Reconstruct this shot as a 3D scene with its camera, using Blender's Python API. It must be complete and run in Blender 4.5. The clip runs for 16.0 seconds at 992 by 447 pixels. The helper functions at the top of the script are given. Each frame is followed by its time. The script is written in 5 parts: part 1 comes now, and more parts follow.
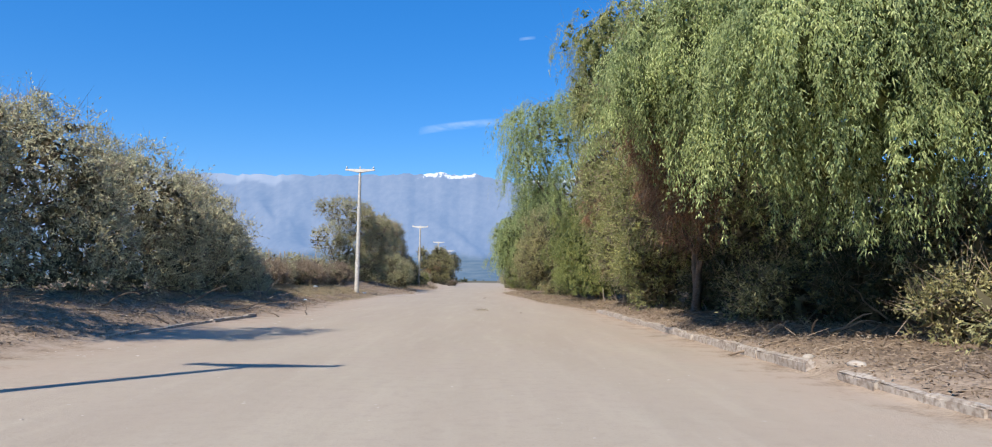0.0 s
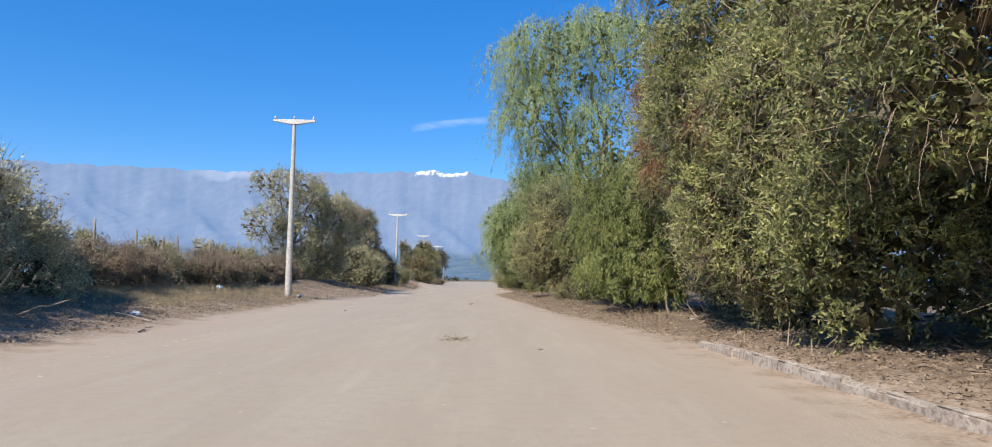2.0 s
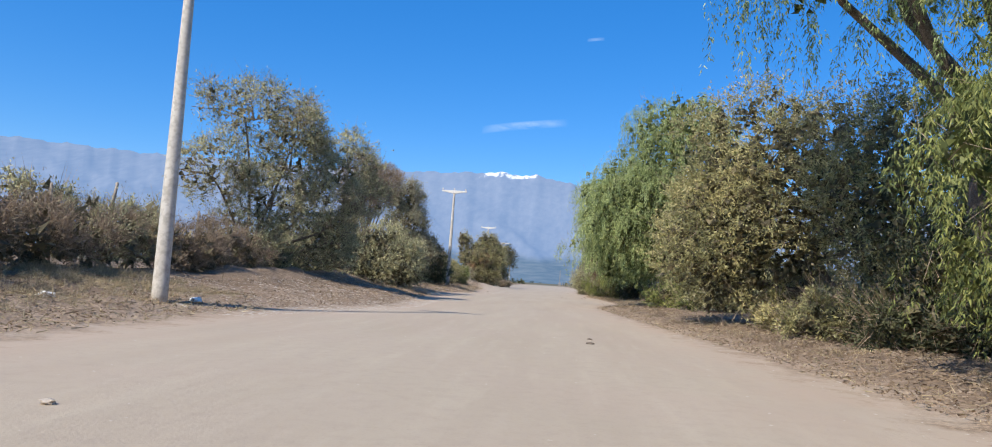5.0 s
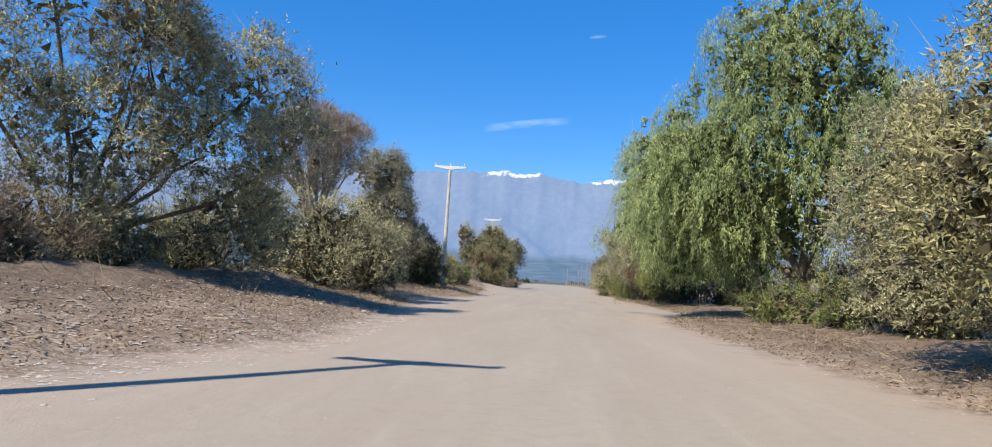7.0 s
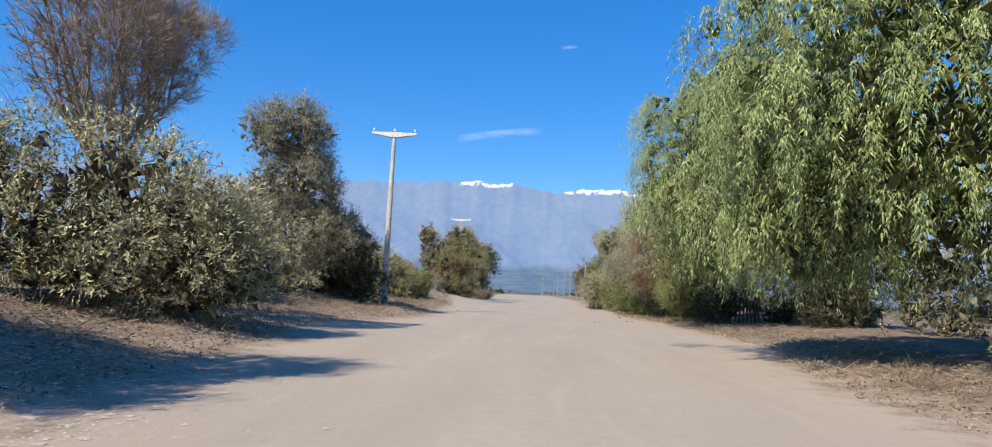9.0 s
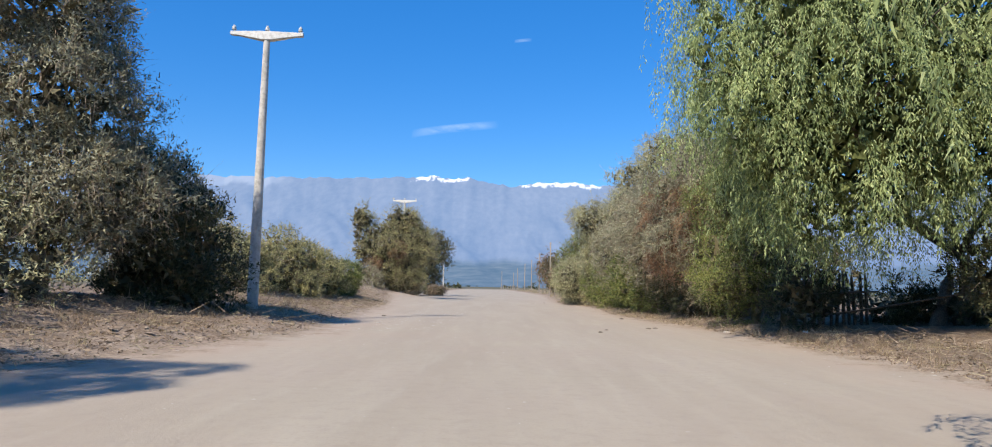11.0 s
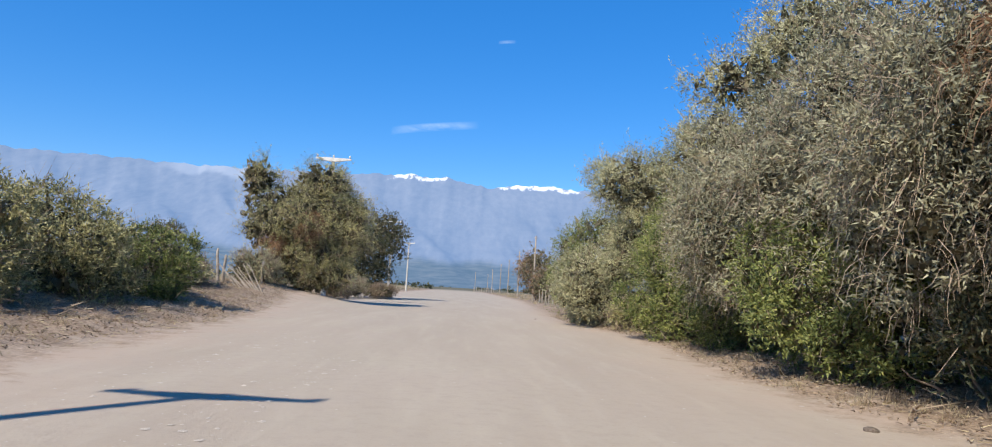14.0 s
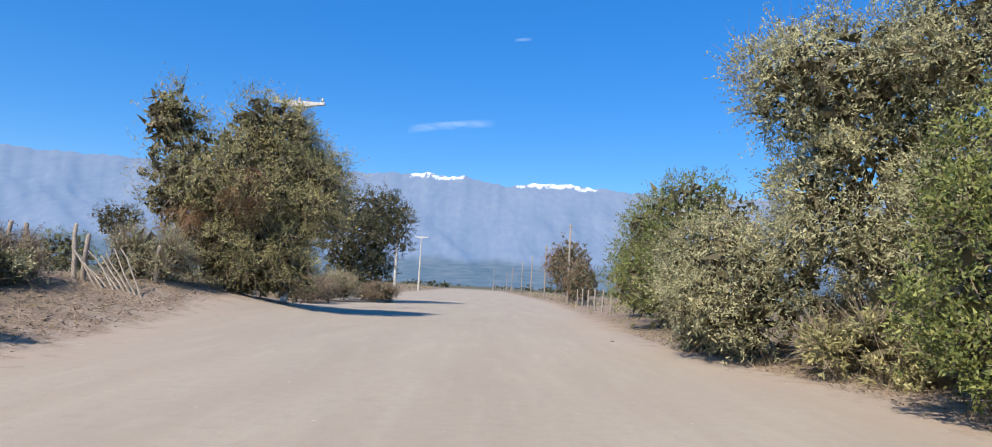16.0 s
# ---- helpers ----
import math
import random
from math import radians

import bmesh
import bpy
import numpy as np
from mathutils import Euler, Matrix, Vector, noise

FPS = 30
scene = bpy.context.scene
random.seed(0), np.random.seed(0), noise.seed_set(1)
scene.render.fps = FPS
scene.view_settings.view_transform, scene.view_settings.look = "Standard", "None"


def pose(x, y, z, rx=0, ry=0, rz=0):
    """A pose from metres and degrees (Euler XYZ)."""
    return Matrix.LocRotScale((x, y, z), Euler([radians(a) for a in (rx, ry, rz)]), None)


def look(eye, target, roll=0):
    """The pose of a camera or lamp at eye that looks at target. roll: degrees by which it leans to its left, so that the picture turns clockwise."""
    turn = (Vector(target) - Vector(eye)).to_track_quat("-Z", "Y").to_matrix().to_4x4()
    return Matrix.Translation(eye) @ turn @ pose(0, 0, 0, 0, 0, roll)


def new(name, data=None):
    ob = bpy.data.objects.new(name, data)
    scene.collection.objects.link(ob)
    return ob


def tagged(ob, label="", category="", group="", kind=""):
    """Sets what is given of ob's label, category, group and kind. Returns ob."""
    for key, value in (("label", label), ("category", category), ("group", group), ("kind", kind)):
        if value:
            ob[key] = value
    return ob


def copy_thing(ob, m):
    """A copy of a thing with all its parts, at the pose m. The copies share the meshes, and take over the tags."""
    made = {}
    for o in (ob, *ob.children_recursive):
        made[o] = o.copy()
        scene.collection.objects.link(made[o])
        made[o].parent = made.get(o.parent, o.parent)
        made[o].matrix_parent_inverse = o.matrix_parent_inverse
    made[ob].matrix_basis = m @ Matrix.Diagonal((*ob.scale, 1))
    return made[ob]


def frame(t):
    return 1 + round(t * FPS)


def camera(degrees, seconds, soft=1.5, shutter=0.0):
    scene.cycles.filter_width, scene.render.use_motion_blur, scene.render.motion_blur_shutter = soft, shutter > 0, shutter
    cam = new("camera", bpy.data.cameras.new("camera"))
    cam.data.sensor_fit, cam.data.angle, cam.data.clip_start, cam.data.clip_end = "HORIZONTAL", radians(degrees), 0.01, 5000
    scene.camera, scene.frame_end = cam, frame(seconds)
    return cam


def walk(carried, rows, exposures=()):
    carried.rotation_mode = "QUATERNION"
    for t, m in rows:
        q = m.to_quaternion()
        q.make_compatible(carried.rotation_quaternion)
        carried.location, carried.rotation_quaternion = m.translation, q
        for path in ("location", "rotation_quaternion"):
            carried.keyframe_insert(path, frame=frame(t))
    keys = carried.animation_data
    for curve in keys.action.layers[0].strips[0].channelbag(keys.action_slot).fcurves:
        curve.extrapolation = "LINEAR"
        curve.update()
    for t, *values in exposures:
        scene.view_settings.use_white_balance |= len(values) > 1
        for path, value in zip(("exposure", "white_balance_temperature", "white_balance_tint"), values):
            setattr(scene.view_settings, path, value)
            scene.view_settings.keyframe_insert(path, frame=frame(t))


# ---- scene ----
cam = camera(67.8, 16.0, soft=1.0)
METRES, EYE, TILT, LEAN, TURN = 122.0, 1.35, 2.4, 0.0, 0.0
ROWS = [
    (0.0, 0.0, 0.0, 0.0, -0.03, 2.03, -0.81),
    (0.5, 0.0002, 0.036, -0.0015, -0.38, 2.06, -0.79),
    (1.0, 0.0006, 0.0714, -0.0031, -0.6, 1.85, -0.9),
    (1.5, 0.0011, 0.1065, -0.0047, -0.73, 1.9, -0.95),
    (2.0, 0.0005, 0.1404, -0.006, -0.64, 1.94, -1.02),
    (2.5, -0.0008, 0.1738, -0.0076, -0.17, 1.74, -1.11),
    (3.0, -0.002, 0.2071, -0.0093, 0.59, 1.67, -1.37),
    (3.5, -0.0038, 0.2396, -0.0107, 1.23, 1.69, -1.62),
    (4.0, -0.0061, 0.2713, -0.0121, 1.95, 1.78, -1.58),
    (4.5, -0.0098, 0.3029, -0.014, 3.66, 1.15, -2.77),
    (5.0, -0.0136, 0.3345, -0.0153, 4.48, 1.98, -3.55),
    (7.5, -0.0273, 0.4851, -0.0211, 4.7, 1.9, -2.9),
    (8.0, -0.0289, 0.5168, -0.0222, 3.87, 2.16, -3.09),
    (10.5, -0.032, 0.664, -0.029, 0.84, 3.24, -1.36),
    (11.0, -0.0318, 0.6935, -0.0302, -0.58, 2.5, -1.22),
    (11.5, -0.031, 0.7236, -0.0312, -2.3, 2.28, -1.29),
    (12.0, -0.0296, 0.7538, -0.0324, -2.8, 2.35, -2.4),
    (12.5, -0.0283, 0.7838, -0.0331, -2.93, 2.12, -2.65),
    (13.0, -0.0278, 0.8138, -0.0341, -2.99, 2.3, -3.2),
    (13.5, -0.0262, 0.8447, -0.0356, -2.69, 2.43, -3.76),
    (14.0, -0.0255, 0.8747, -0.0367, -2.5, 2.72, -3.49),
    (14.5, -0.0261, 0.9045, -0.038, -2.48, 2.63, -3.28),
    (15.0, -0.0264, 0.9368, -0.0391, -2.06, 2.46, -3.48),
    (15.5, -0.0268, 0.9674, -0.0403, -1.5, 2.69, -3.68),
    (16.0, -0.0275, 0.9976, -0.0415, -1.17, 2.53, -3.27),
]
walk(cam, [(t, pose(0, 0, EYE, TILT, LEAN, TURN) @ pose(METRES * x, METRES * y, METRES * z, 90 + pitch, roll, yaw)) for t, x, y, z, yaw, pitch, roll in ROWS])

# ---- world, sun, exposure ----
SUN_DIR = Vector((-5.6, -8.05, 9.6)).normalized()
SUN_EL = math.asin(SUN_DIR.z)
SUN_AZ = math.atan2(SUN_DIR.x, SUN_DIR.y)
world = bpy.data.worlds.new("sky_world")
scene.world = world
world.use_nodes = True
wt = world.node_tree
wt.nodes.clear()
w_out = wt.nodes.new("ShaderNodeOutputWorld")
w_bg = wt.nodes.new("ShaderNodeBackground")
w_sky = wt.nodes.new("ShaderNodeTexSky")
w_sky.sky_type = "NISHITA"
w_sky.sun_disc = False
w_sky.sun_elevation = SUN_EL
w_sky.sun_rotation = SUN_AZ
w_sky.altitude = 600
w_sky.air_density, w_sky.dust_density, w_sky.ozone_density = 1.0, 0.2, 4.0
w_hsv = wt.nodes.new("ShaderNodeHueSaturation")
w_hsv.inputs["Saturation"].default_value = 1.34
w_hsv.inputs["Hue"].default_value = 0.505
wt.links.new(w_sky.outputs[0], w_hsv.inputs["Color"])
w_even = wt.nodes.new("ShaderNodeMix")
w_even.data_type = "RGBA"
w_even.inputs[0].default_value = 0.36
w_even.inputs[7].default_value = (0.16, 1.48, 4.7, 1)
wt.links.new(w_hsv.outputs[0], w_even.inputs[6])
wt.links.new(w_even.outputs[2], w_bg.inputs["Color"])
w_bg.inputs["Strength"].default_value = 0.15
wt.links.new(w_bg.outputs[0], w_out.inputs["Surface"])
sun = new("sun", bpy.data.lights.new("sun", "SUN"))
sun.data.energy = 5.0
sun.data.angle = radians(0.55)
sun.data.color = (1.0, 0.93, 0.82)
sun.matrix_world = look(SUN_DIR * 200, (0, 0, 0))
scene.view_settings.exposure = 0.25

# ---- materials ----


def nodes_of(mat):
    mat.use_nodes = True
    nt = mat.node_tree
    nt.nodes.clear()
    return nt


def add(nt, kind, **values):
    n = nt.nodes.new(kind)
    for key, v in values.items():
        n.inputs[key.replace("_", " ")].default_value = v
    return n


def ramp(nt, source, stops):
    r = nt.nodes.new("ShaderNodeValToRGB")
    el = r.color_ramp.elements
    while len(el) < len(stops):
        el.new(0.5)
    for e, (p, c) in zip(el, stops):
        e.position = p
        e.color = (*c, 1) if len(c) == 3 else c
    nt.links.new(source, r.inputs[0])
    return r.outputs[0]


def noise_of(nt, scale, detail=3.0, rough=0.55, coord=None):
    n = add(nt, "ShaderNodeTexNoise", Scale=scale, Detail=detail, Roughness=rough)
    if coord is None:
        coord = nt.nodes.new("ShaderNodeNewGeometry").outputs["Position"]
    nt.links.new(coord, n.inputs["Vector"])
    return n.outputs[0]


def mix(nt, fac, a, b, blend="MIX"):
    m = nt.nodes.new("ShaderNodeMix")
    m.data_type = "RGBA"
    m.blend_type = blend
    for sock, v in ((m.inputs[0], fac), (m.inputs[6], a), (m.inputs[7], b)):
        if isinstance(v, (int, float)):
            sock.default_value = v
        elif isinstance(v, tuple):
            sock.default_value = (*v, 1)
        else:
            nt.links.new(v, sock)
    return m.outputs[2]


def surface(name, stops, scale, rough=0.85, fine=None, bump=0.0, bump_scale=60.0, metal=0.0, random_tint=0.0):
    """A solid surface: a colour ramp over coarse noise, dirt of a finer grain, and relief."""
    mat = bpy.data.materials.new(name)
    nt = nodes_of(mat)
    col = ramp(nt, noise_of(nt, scale, 4), stops)
    if fine:
        col = mix(nt, ramp(nt, noise_of(nt, fine[0], 3), [(0.45, (0, 0, 0)), (0.62, (1, 1, 1))]), col, fine[1])
    if random_tint:
        info = nt.nodes.new("ShaderNodeNewGeometry")
        col = mix(nt, ramp(nt, info.outputs["Random Per Island"], [(0, (0, 0, 0)), (1, (random_tint,) * 3)]), col, stops[0][1])
    b = add(nt, "ShaderNodeBsdfPrincipled", Roughness=rough, Metallic=metal)
    b.inputs["Specular IOR Level"].default_value = 0.25
    nt.links.new(col, b.inputs["Base Color"])
    if bump:
        bp = add(nt, "ShaderNodeBump", Strength=bump, Distance=0.02)
        nt.links.new(noise_of(nt, bump_scale, 4), bp.inputs["Height"])
        nt.links.new(bp.outputs[0], b.inputs["Normal"])
    out = nt.nodes.new("ShaderNodeOutputMaterial")
    nt.links.new(b.outputs[0], out.inputs[0])
    return mat


def leafy(name, dark, mid, light, through_light=0.22, patch=0.55, dead=None, dead_amount=0.0):
    """Leaves: each one its own tint, drifting over the crown, with some light passing through."""
    mat = bpy.data.materials.new(name)
    nt = nodes_of(mat)
    geo = nt.nodes.new("ShaderNodeNewGeometry")
    own = ramp(nt, geo.outputs["Random Per Island"], [(0.0, dark), (0.5, mid), (1.0, light)])
    drift = ramp(nt, noise_of(nt, patch, 3, 0.6), [(0.3, (0.62, 0.66, 0.6)), (0.68, (1.3, 1.25, 1.1))])
    col = mix(nt, 1.0, own, drift, "MULTIPLY")
    if dead:
        where = ramp(nt, noise_of(nt, 0.42, 3, 0.65), [(0.5 + 0.18 * (1 - dead_amount), (0, 0, 0)), (0.6 + 0.18 * (1 - dead_amount), (0.85,) * 3)])
        col = mix(nt, where, col, dead)
    b = add(nt, "ShaderNodeBsdfPrincipled", Roughness=0.6)
    b.inputs["Specular IOR Level"].default_value = 0.3
    nt.links.new(col, b.inputs["Base Color"])
    tr = nt.nodes.new("ShaderNodeBsdfTranslucent")
    nt.links.new(col, tr.inputs[0])
    ms = nt.nodes.new("ShaderNodeMixShader")
    ms.inputs[0].default_value = through_light
    nt.links.new(b.outputs[0], ms.inputs[1])
    nt.links.new(tr.outputs[0], ms.inputs[2])
    out = nt.nodes.new("ShaderNodeOutputMaterial")
    nt.links.new(ms.outputs[0], out.inputs[0])
    return mat


M_PEPPER = leafy("pepper_leaf", (0.143, 0.192, 0.075), (0.320, 0.382, 0.158), (0.559, 0.607, 0.304), 0.35, 0.7)
M_PEPPER_DRY = leafy("pepper_leaf_dusty", (0.149, 0.164, 0.066), (0.294, 0.308, 0.127), (0.488, 0.478, 0.212), 0.32, 0.6, (0.253, 0.164, 0.086), 0.35)
M_OLIVE = leafy("dusty_olive_leaf", (0.178, 0.167, 0.076), (0.329, 0.305, 0.147), (0.535, 0.480, 0.256), 0.22, 0.6, (0.228, 0.156, 0.080), 0.2)
M_SAGE = leafy("grey_sage_leaf", (0.203, 0.192, 0.113), (0.365, 0.349, 0.207), (0.556, 0.528, 0.335), 0.2, 0.6, (0.233, 0.158, 0.096), 0.35)
M_GREEN = leafy("fresh_shrub_leaf", (0.077, 0.102, 0.030), (0.179, 0.204, 0.063), (0.330, 0.336, 0.116), 0.22, 0.8)
# leaf of the dark shrubs; also colours in shade below the trees
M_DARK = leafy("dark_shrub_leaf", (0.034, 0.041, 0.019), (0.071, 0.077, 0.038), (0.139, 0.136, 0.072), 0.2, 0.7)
M_GREY = leafy("pale_grey_leaf", (0.306, 0.290, 0.186), (0.507, 0.475, 0.313), (0.707, 0.660, 0.459), 0.2, 0.6, (0.306, 0.213, 0.135), 0.2)
M_TAUPE = leafy("taupe_leaf", (0.166, 0.150, 0.103), (0.277, 0.260, 0.178), (0.406, 0.392, 0.277), 0.2, 0.7, (0.182, 0.128, 0.082), 0.3)
M_BROWN = leafy("dead_leaf", (0.11, 0.06, 0.035), (0.235, 0.13, 0.075), (0.36, 0.22, 0.135), 0.2, 0.8)
M_BRUSH = leafy("dry_brush", (0.135, 0.095, 0.068), (0.225, 0.162, 0.117), (0.342, 0.270, 0.198), 0.2, 0.9)
# darker brown and green leaf that paint the shade inside the crowns
M_INNER_SHADE = leafy("shaded_inner_leaf", (0.07, 0.06, 0.036), (0.135, 0.115, 0.07), (0.21, 0.18, 0.11), 0.1, 0.8)
M_INNER_GREEN_SHADE = leafy("shaded_pepper_leaf", (0.062, 0.076, 0.027), (0.124, 0.146, 0.049), (0.203, 0.225, 0.081), 0.2, 0.8)
M_STRAW = leafy("dry_grass", (0.249, 0.199, 0.129), (0.378, 0.309, 0.209), (0.518, 0.438, 0.309), 0.25, 0.9)
M_BARK = surface("bark", [(0.3, (0.075, 0.055, 0.04)), (0.7, (0.17, 0.13, 0.1))], 6.0, 0.95, (40, (0.22, 0.18, 0.14)), 0.6, 30)
M_TWIG = surface("twig_bark", [(0.3, (0.24, 0.175, 0.12)), (0.7, (0.43, 0.34, 0.245))], 3.0, 0.9, random_tint=0.6)
M_PALEWOOD = surface("weathered_wood", [(0.3, (0.3, 0.25, 0.2)), (0.7, (0.48, 0.41, 0.33))], 5.0, 0.9, (45, (0.2, 0.16, 0.12)), 0.5, 35)
M_CONCRETE = surface("pole_concrete", [(0.3, (0.5, 0.46, 0.4)), (0.7, (0.62, 0.58, 0.51))], 1.6, 0.85, (9, (0.44, 0.4, 0.34)), 0.25, 50)
M_CONCRETE_PALE = surface("arm_concrete", [(0.3, (0.66, 0.63, 0.57)), (0.7, (0.76, 0.73, 0.67))], 2.0, 0.8, (12, (0.58, 0.54, 0.47)), 0.2, 50)
M_PORCELAIN = surface("porcelain", [(0.3, (0.5, 0.48, 0.44)), (0.7, (0.6, 0.58, 0.53))], 8.0, 0.25)
M_STEEL = surface("galvanised_steel", [(0.3, (0.3, 0.3, 0.29)), (0.7, (0.42, 0.41, 0.4))], 20.0, 0.5, metal=0.8)
M_KERB = surface("kerb_concrete", [(0.3, (0.4, 0.34, 0.28)), (0.7, (0.54, 0.47, 0.39))], 2.5, 0.95, (14, (0.3, 0.24, 0.19)), 0.7, 25)
M_STONE = surface("field_stone", [(0.3, (0.45, 0.385, 0.315)), (0.7, (0.66, 0.59, 0.51))], 3.0, 0.95, (30, (0.38, 0.32, 0.255)), 0.5, 40, random_tint=0.7)
M_LITTER = surface("leaf_litter", [(0.3, (0.17, 0.12, 0.08)), (0.7, (0.42, 0.33, 0.235))], 4.0, 0.95, random_tint=0.6)
M_CLOD = surface("dry_earth_clod", [(0.3, (0.3, 0.22, 0.155)), (0.7, (0.46, 0.36, 0.27))], 2.0, 0.95, (30, (0.24, 0.175, 0.12)), 0.4, 40, random_tint=0.7)
M_PLASTIC = surface("white_plastic", [(0.3, (0.72, 0.72, 0.7)), (0.7, (0.8, 0.8, 0.78))], 6.0, 0.45)
M_BLUEPLASTIC = surface("pale_blue_plastic", [(0.3, (0.45, 0.55, 0.62)), (0.7, (0.6, 0.66, 0.7))], 6.0, 0.4)


def ground_material():
    mat = bpy.data.materials.new("dusty_ground")
    nt = nodes_of(mat)
    pos = nt.nodes.new("ShaderNodeNewGeometry").outputs["Position"]
    stretch = add(nt, "ShaderNodeMapping")
    stretch.inputs["Scale"].default_value = (1.0, 0.12, 1.0)
    nt.links.new(pos, stretch.inputs["Vector"])
    tracks = noise_of(nt, 0.8, 4, 0.55, stretch.outputs[0])
    fine = noise_of(nt, 28.0, 5, 0.7, pos)
    coarse = noise_of(nt, 0.32, 4, 0.6, pos)
    road = ramp(nt, tracks, [(0.25, (0.366, 0.302, 0.228)), (0.5, (0.402, 0.338, 0.257)), (0.75, (0.44, 0.374, 0.287))])
    road = mix(nt, ramp(nt, coarse, [(0.4, (0, 0, 0)), (0.7, (0.55,) * 3)]), road, (0.4, 0.325, 0.255))
    road = mix(nt, ramp(nt, fine, [(0.54, (0, 0, 0)), (0.7, (0.5,) * 3)]), road, (0.3, 0.245, 0.19))
    road = mix(nt, ramp(nt, noise_of(nt, 4.5, 5, 0.65, pos), [(0.48, (0, 0, 0)), (0.68, (0.4,) * 3)]), road, (0.33, 0.272, 0.215))
    ruts = noise_of(nt, 3.2, 3, 0.5, stretch.outputs[0])
    road = mix(nt, ramp(nt, ruts, [(0.55, (0, 0, 0)), (0.7, (0.2,) * 3)]), road, (0.472, 0.404, 0.312))
    m_dust = nt.nodes.new("ShaderNodeAttribute")
    m_dust.attribute_name = "dust"
    drifted = nt.nodes.new("ShaderNodeMath")
    drifted.operation = "MULTIPLY"
    nt.links.new(m_dust.outputs["Fac"], drifted.inputs[0])
    nt.links.new(ramp(nt, noise_of(nt, 0.5, 4, 0.6, pos), [(0.3, (0.15,) * 3), (0.62, (0.8,) * 3)]), drifted.inputs[1])
    road = mix(nt, drifted.outputs[0], road, (0.43, 0.325, 0.245))
    verge = ramp(nt, noise_of(nt, 1.1, 5, 0.65, pos), [(0.3, (0.25, 0.182, 0.124)), (0.55, (0.385, 0.292, 0.21)), (0.75, (0.49, 0.388, 0.29))])
    verge = mix(nt, ramp(nt, noise_of(nt, 16.0, 4, 0.7, pos), [(0.46, (0, 0, 0)), (0.6, (0.75,) * 3)]), verge, (0.16, 0.112, 0.076))
    verge = mix(nt, ramp(nt, noise_of(nt, 7.0, 5, 0.75, pos), [(0.5, (0, 0, 0)), (0.62, (0.6,) * 3)]), verge, (0.19, 0.135, 0.092))
    cells = add(nt, "ShaderNodeTexVoronoi", Scale=17.0, Randomness=1.0)
    nt.links.new(pos, cells.inputs["Vector"])
    pebble = ramp(nt, cells.outputs["Color"], [(0.2, (0.55, 0.53, 0.5)), (0.75, (1.25, 1.22, 1.18))])
    patchy = ramp(nt, noise_of(nt, 0.9, 4, 0.6, pos), [(0.42, (0.1,) * 3), (0.6, (0.8,) * 3)])
    verge = mix(nt, patchy, verge, mix(nt, 1.0, verge, pebble, "MULTIPLY"))
    m_litter = nt.nodes.new("ShaderNodeAttribute")
    m_litter.attribute_name = "litter"
    strewn = nt.nodes.new("ShaderNodeMath")
    strewn.operation = "MULTIPLY"
    nt.links.new(m_litter.outputs["Fac"], strewn.inputs[0])
    nt.links.new(ramp(nt, noise_of(nt, 2.2, 5, 0.7, pos), [(0.36, (0, 0, 0)), (0.56, (0.9,) * 3)]), strewn.inputs[1])
    verge = mix(nt, strewn.outputs[0], verge, ramp(nt, noise_of(nt, 24.0, 3, 0.6, pos), [(0.35, (0.09, 0.065, 0.045)), (0.65, (0.24, 0.175, 0.125))]))
    scrub = ramp(nt, noise_of(nt, 0.02, 6, 0.7, pos), [(0.38, (0.075, 0.085, 0.05)), (0.55, (0.15, 0.13, 0.085)), (0.7, (0.33, 0.27, 0.19))])
    m_road = nt.nodes.new("ShaderNodeAttribute")
    m_road.attribute_name = "road"
    m_far = nt.nodes.new("ShaderNodeAttribute")
    m_far.attribute_name = "scrub"
    edge = add(nt, "ShaderNodeMath")
    edge.operation = "ADD"
    nt.links.new(m_road.outputs["Fac"], edge.inputs[0])
    shift = add(nt, "ShaderNodeMath")
    shift.operation = "MULTIPLY_ADD"
    nt.links.new(noise_of(nt, 1.4, 5, 0.7, pos), shift.inputs[0])
    shift.inputs[1].default_value, shift.inputs[2].default_value = 1.6, -0.8
    nt.links.new(shift.outputs[0], edge.inputs[1])
    col = mix(nt, ramp(nt, edge.outputs[0], [(0.3, (0, 0, 0)), (0.7, (1, 1, 1))]), verge, road)
    col = mix(nt, m_far.outputs["Fac"], col, scrub)
    b = add(nt, "ShaderNodeBsdfPrincipled", Roughness=0.95)
    b.inputs["Specular IOR Level"].default_value = 0.15
    nt.links.new(col, b.inputs["Base Color"])
    bp = add(nt, "ShaderNodeBump", Strength=0.34, Distance=0.02)
    nt.links.new(fine, bp.inputs["Height"])
    bp3 = add(nt, "ShaderNodeBump", Strength=0.5, Distance=0.02)
    bp3.invert = True
    nt.links.new(cells.outputs["Distance"], bp3.inputs["Height"])
    nt.links.new(bp.outputs[0], bp3.inputs["Normal"])
    bp2 = add(nt, "ShaderNodeBump", Strength=0.35, Distance=0.12)
    nt.links.new(tracks, bp2.inputs["Height"])
    m_bump = nt.nodes.new("ShaderNodeMix")
    m_bump.data_type = "VECTOR"
    nt.links.new(m_road.outputs["Fac"], m_bump.inputs[0])
    nt.links.new(bp3.outputs[0], m_bump.inputs[4])
    nt.links.new(bp.outputs[0], m_bump.inputs[5])
    nt.links.new(m_bump.outputs[1], bp2.inputs["Normal"])
    nt.links.new(bp2.outputs[0], b.inputs["Normal"])
    out = nt.nodes.new("ShaderNodeOutputMaterial")
    nt.links.new(b.outputs[0], out.inputs[0])
    return mat


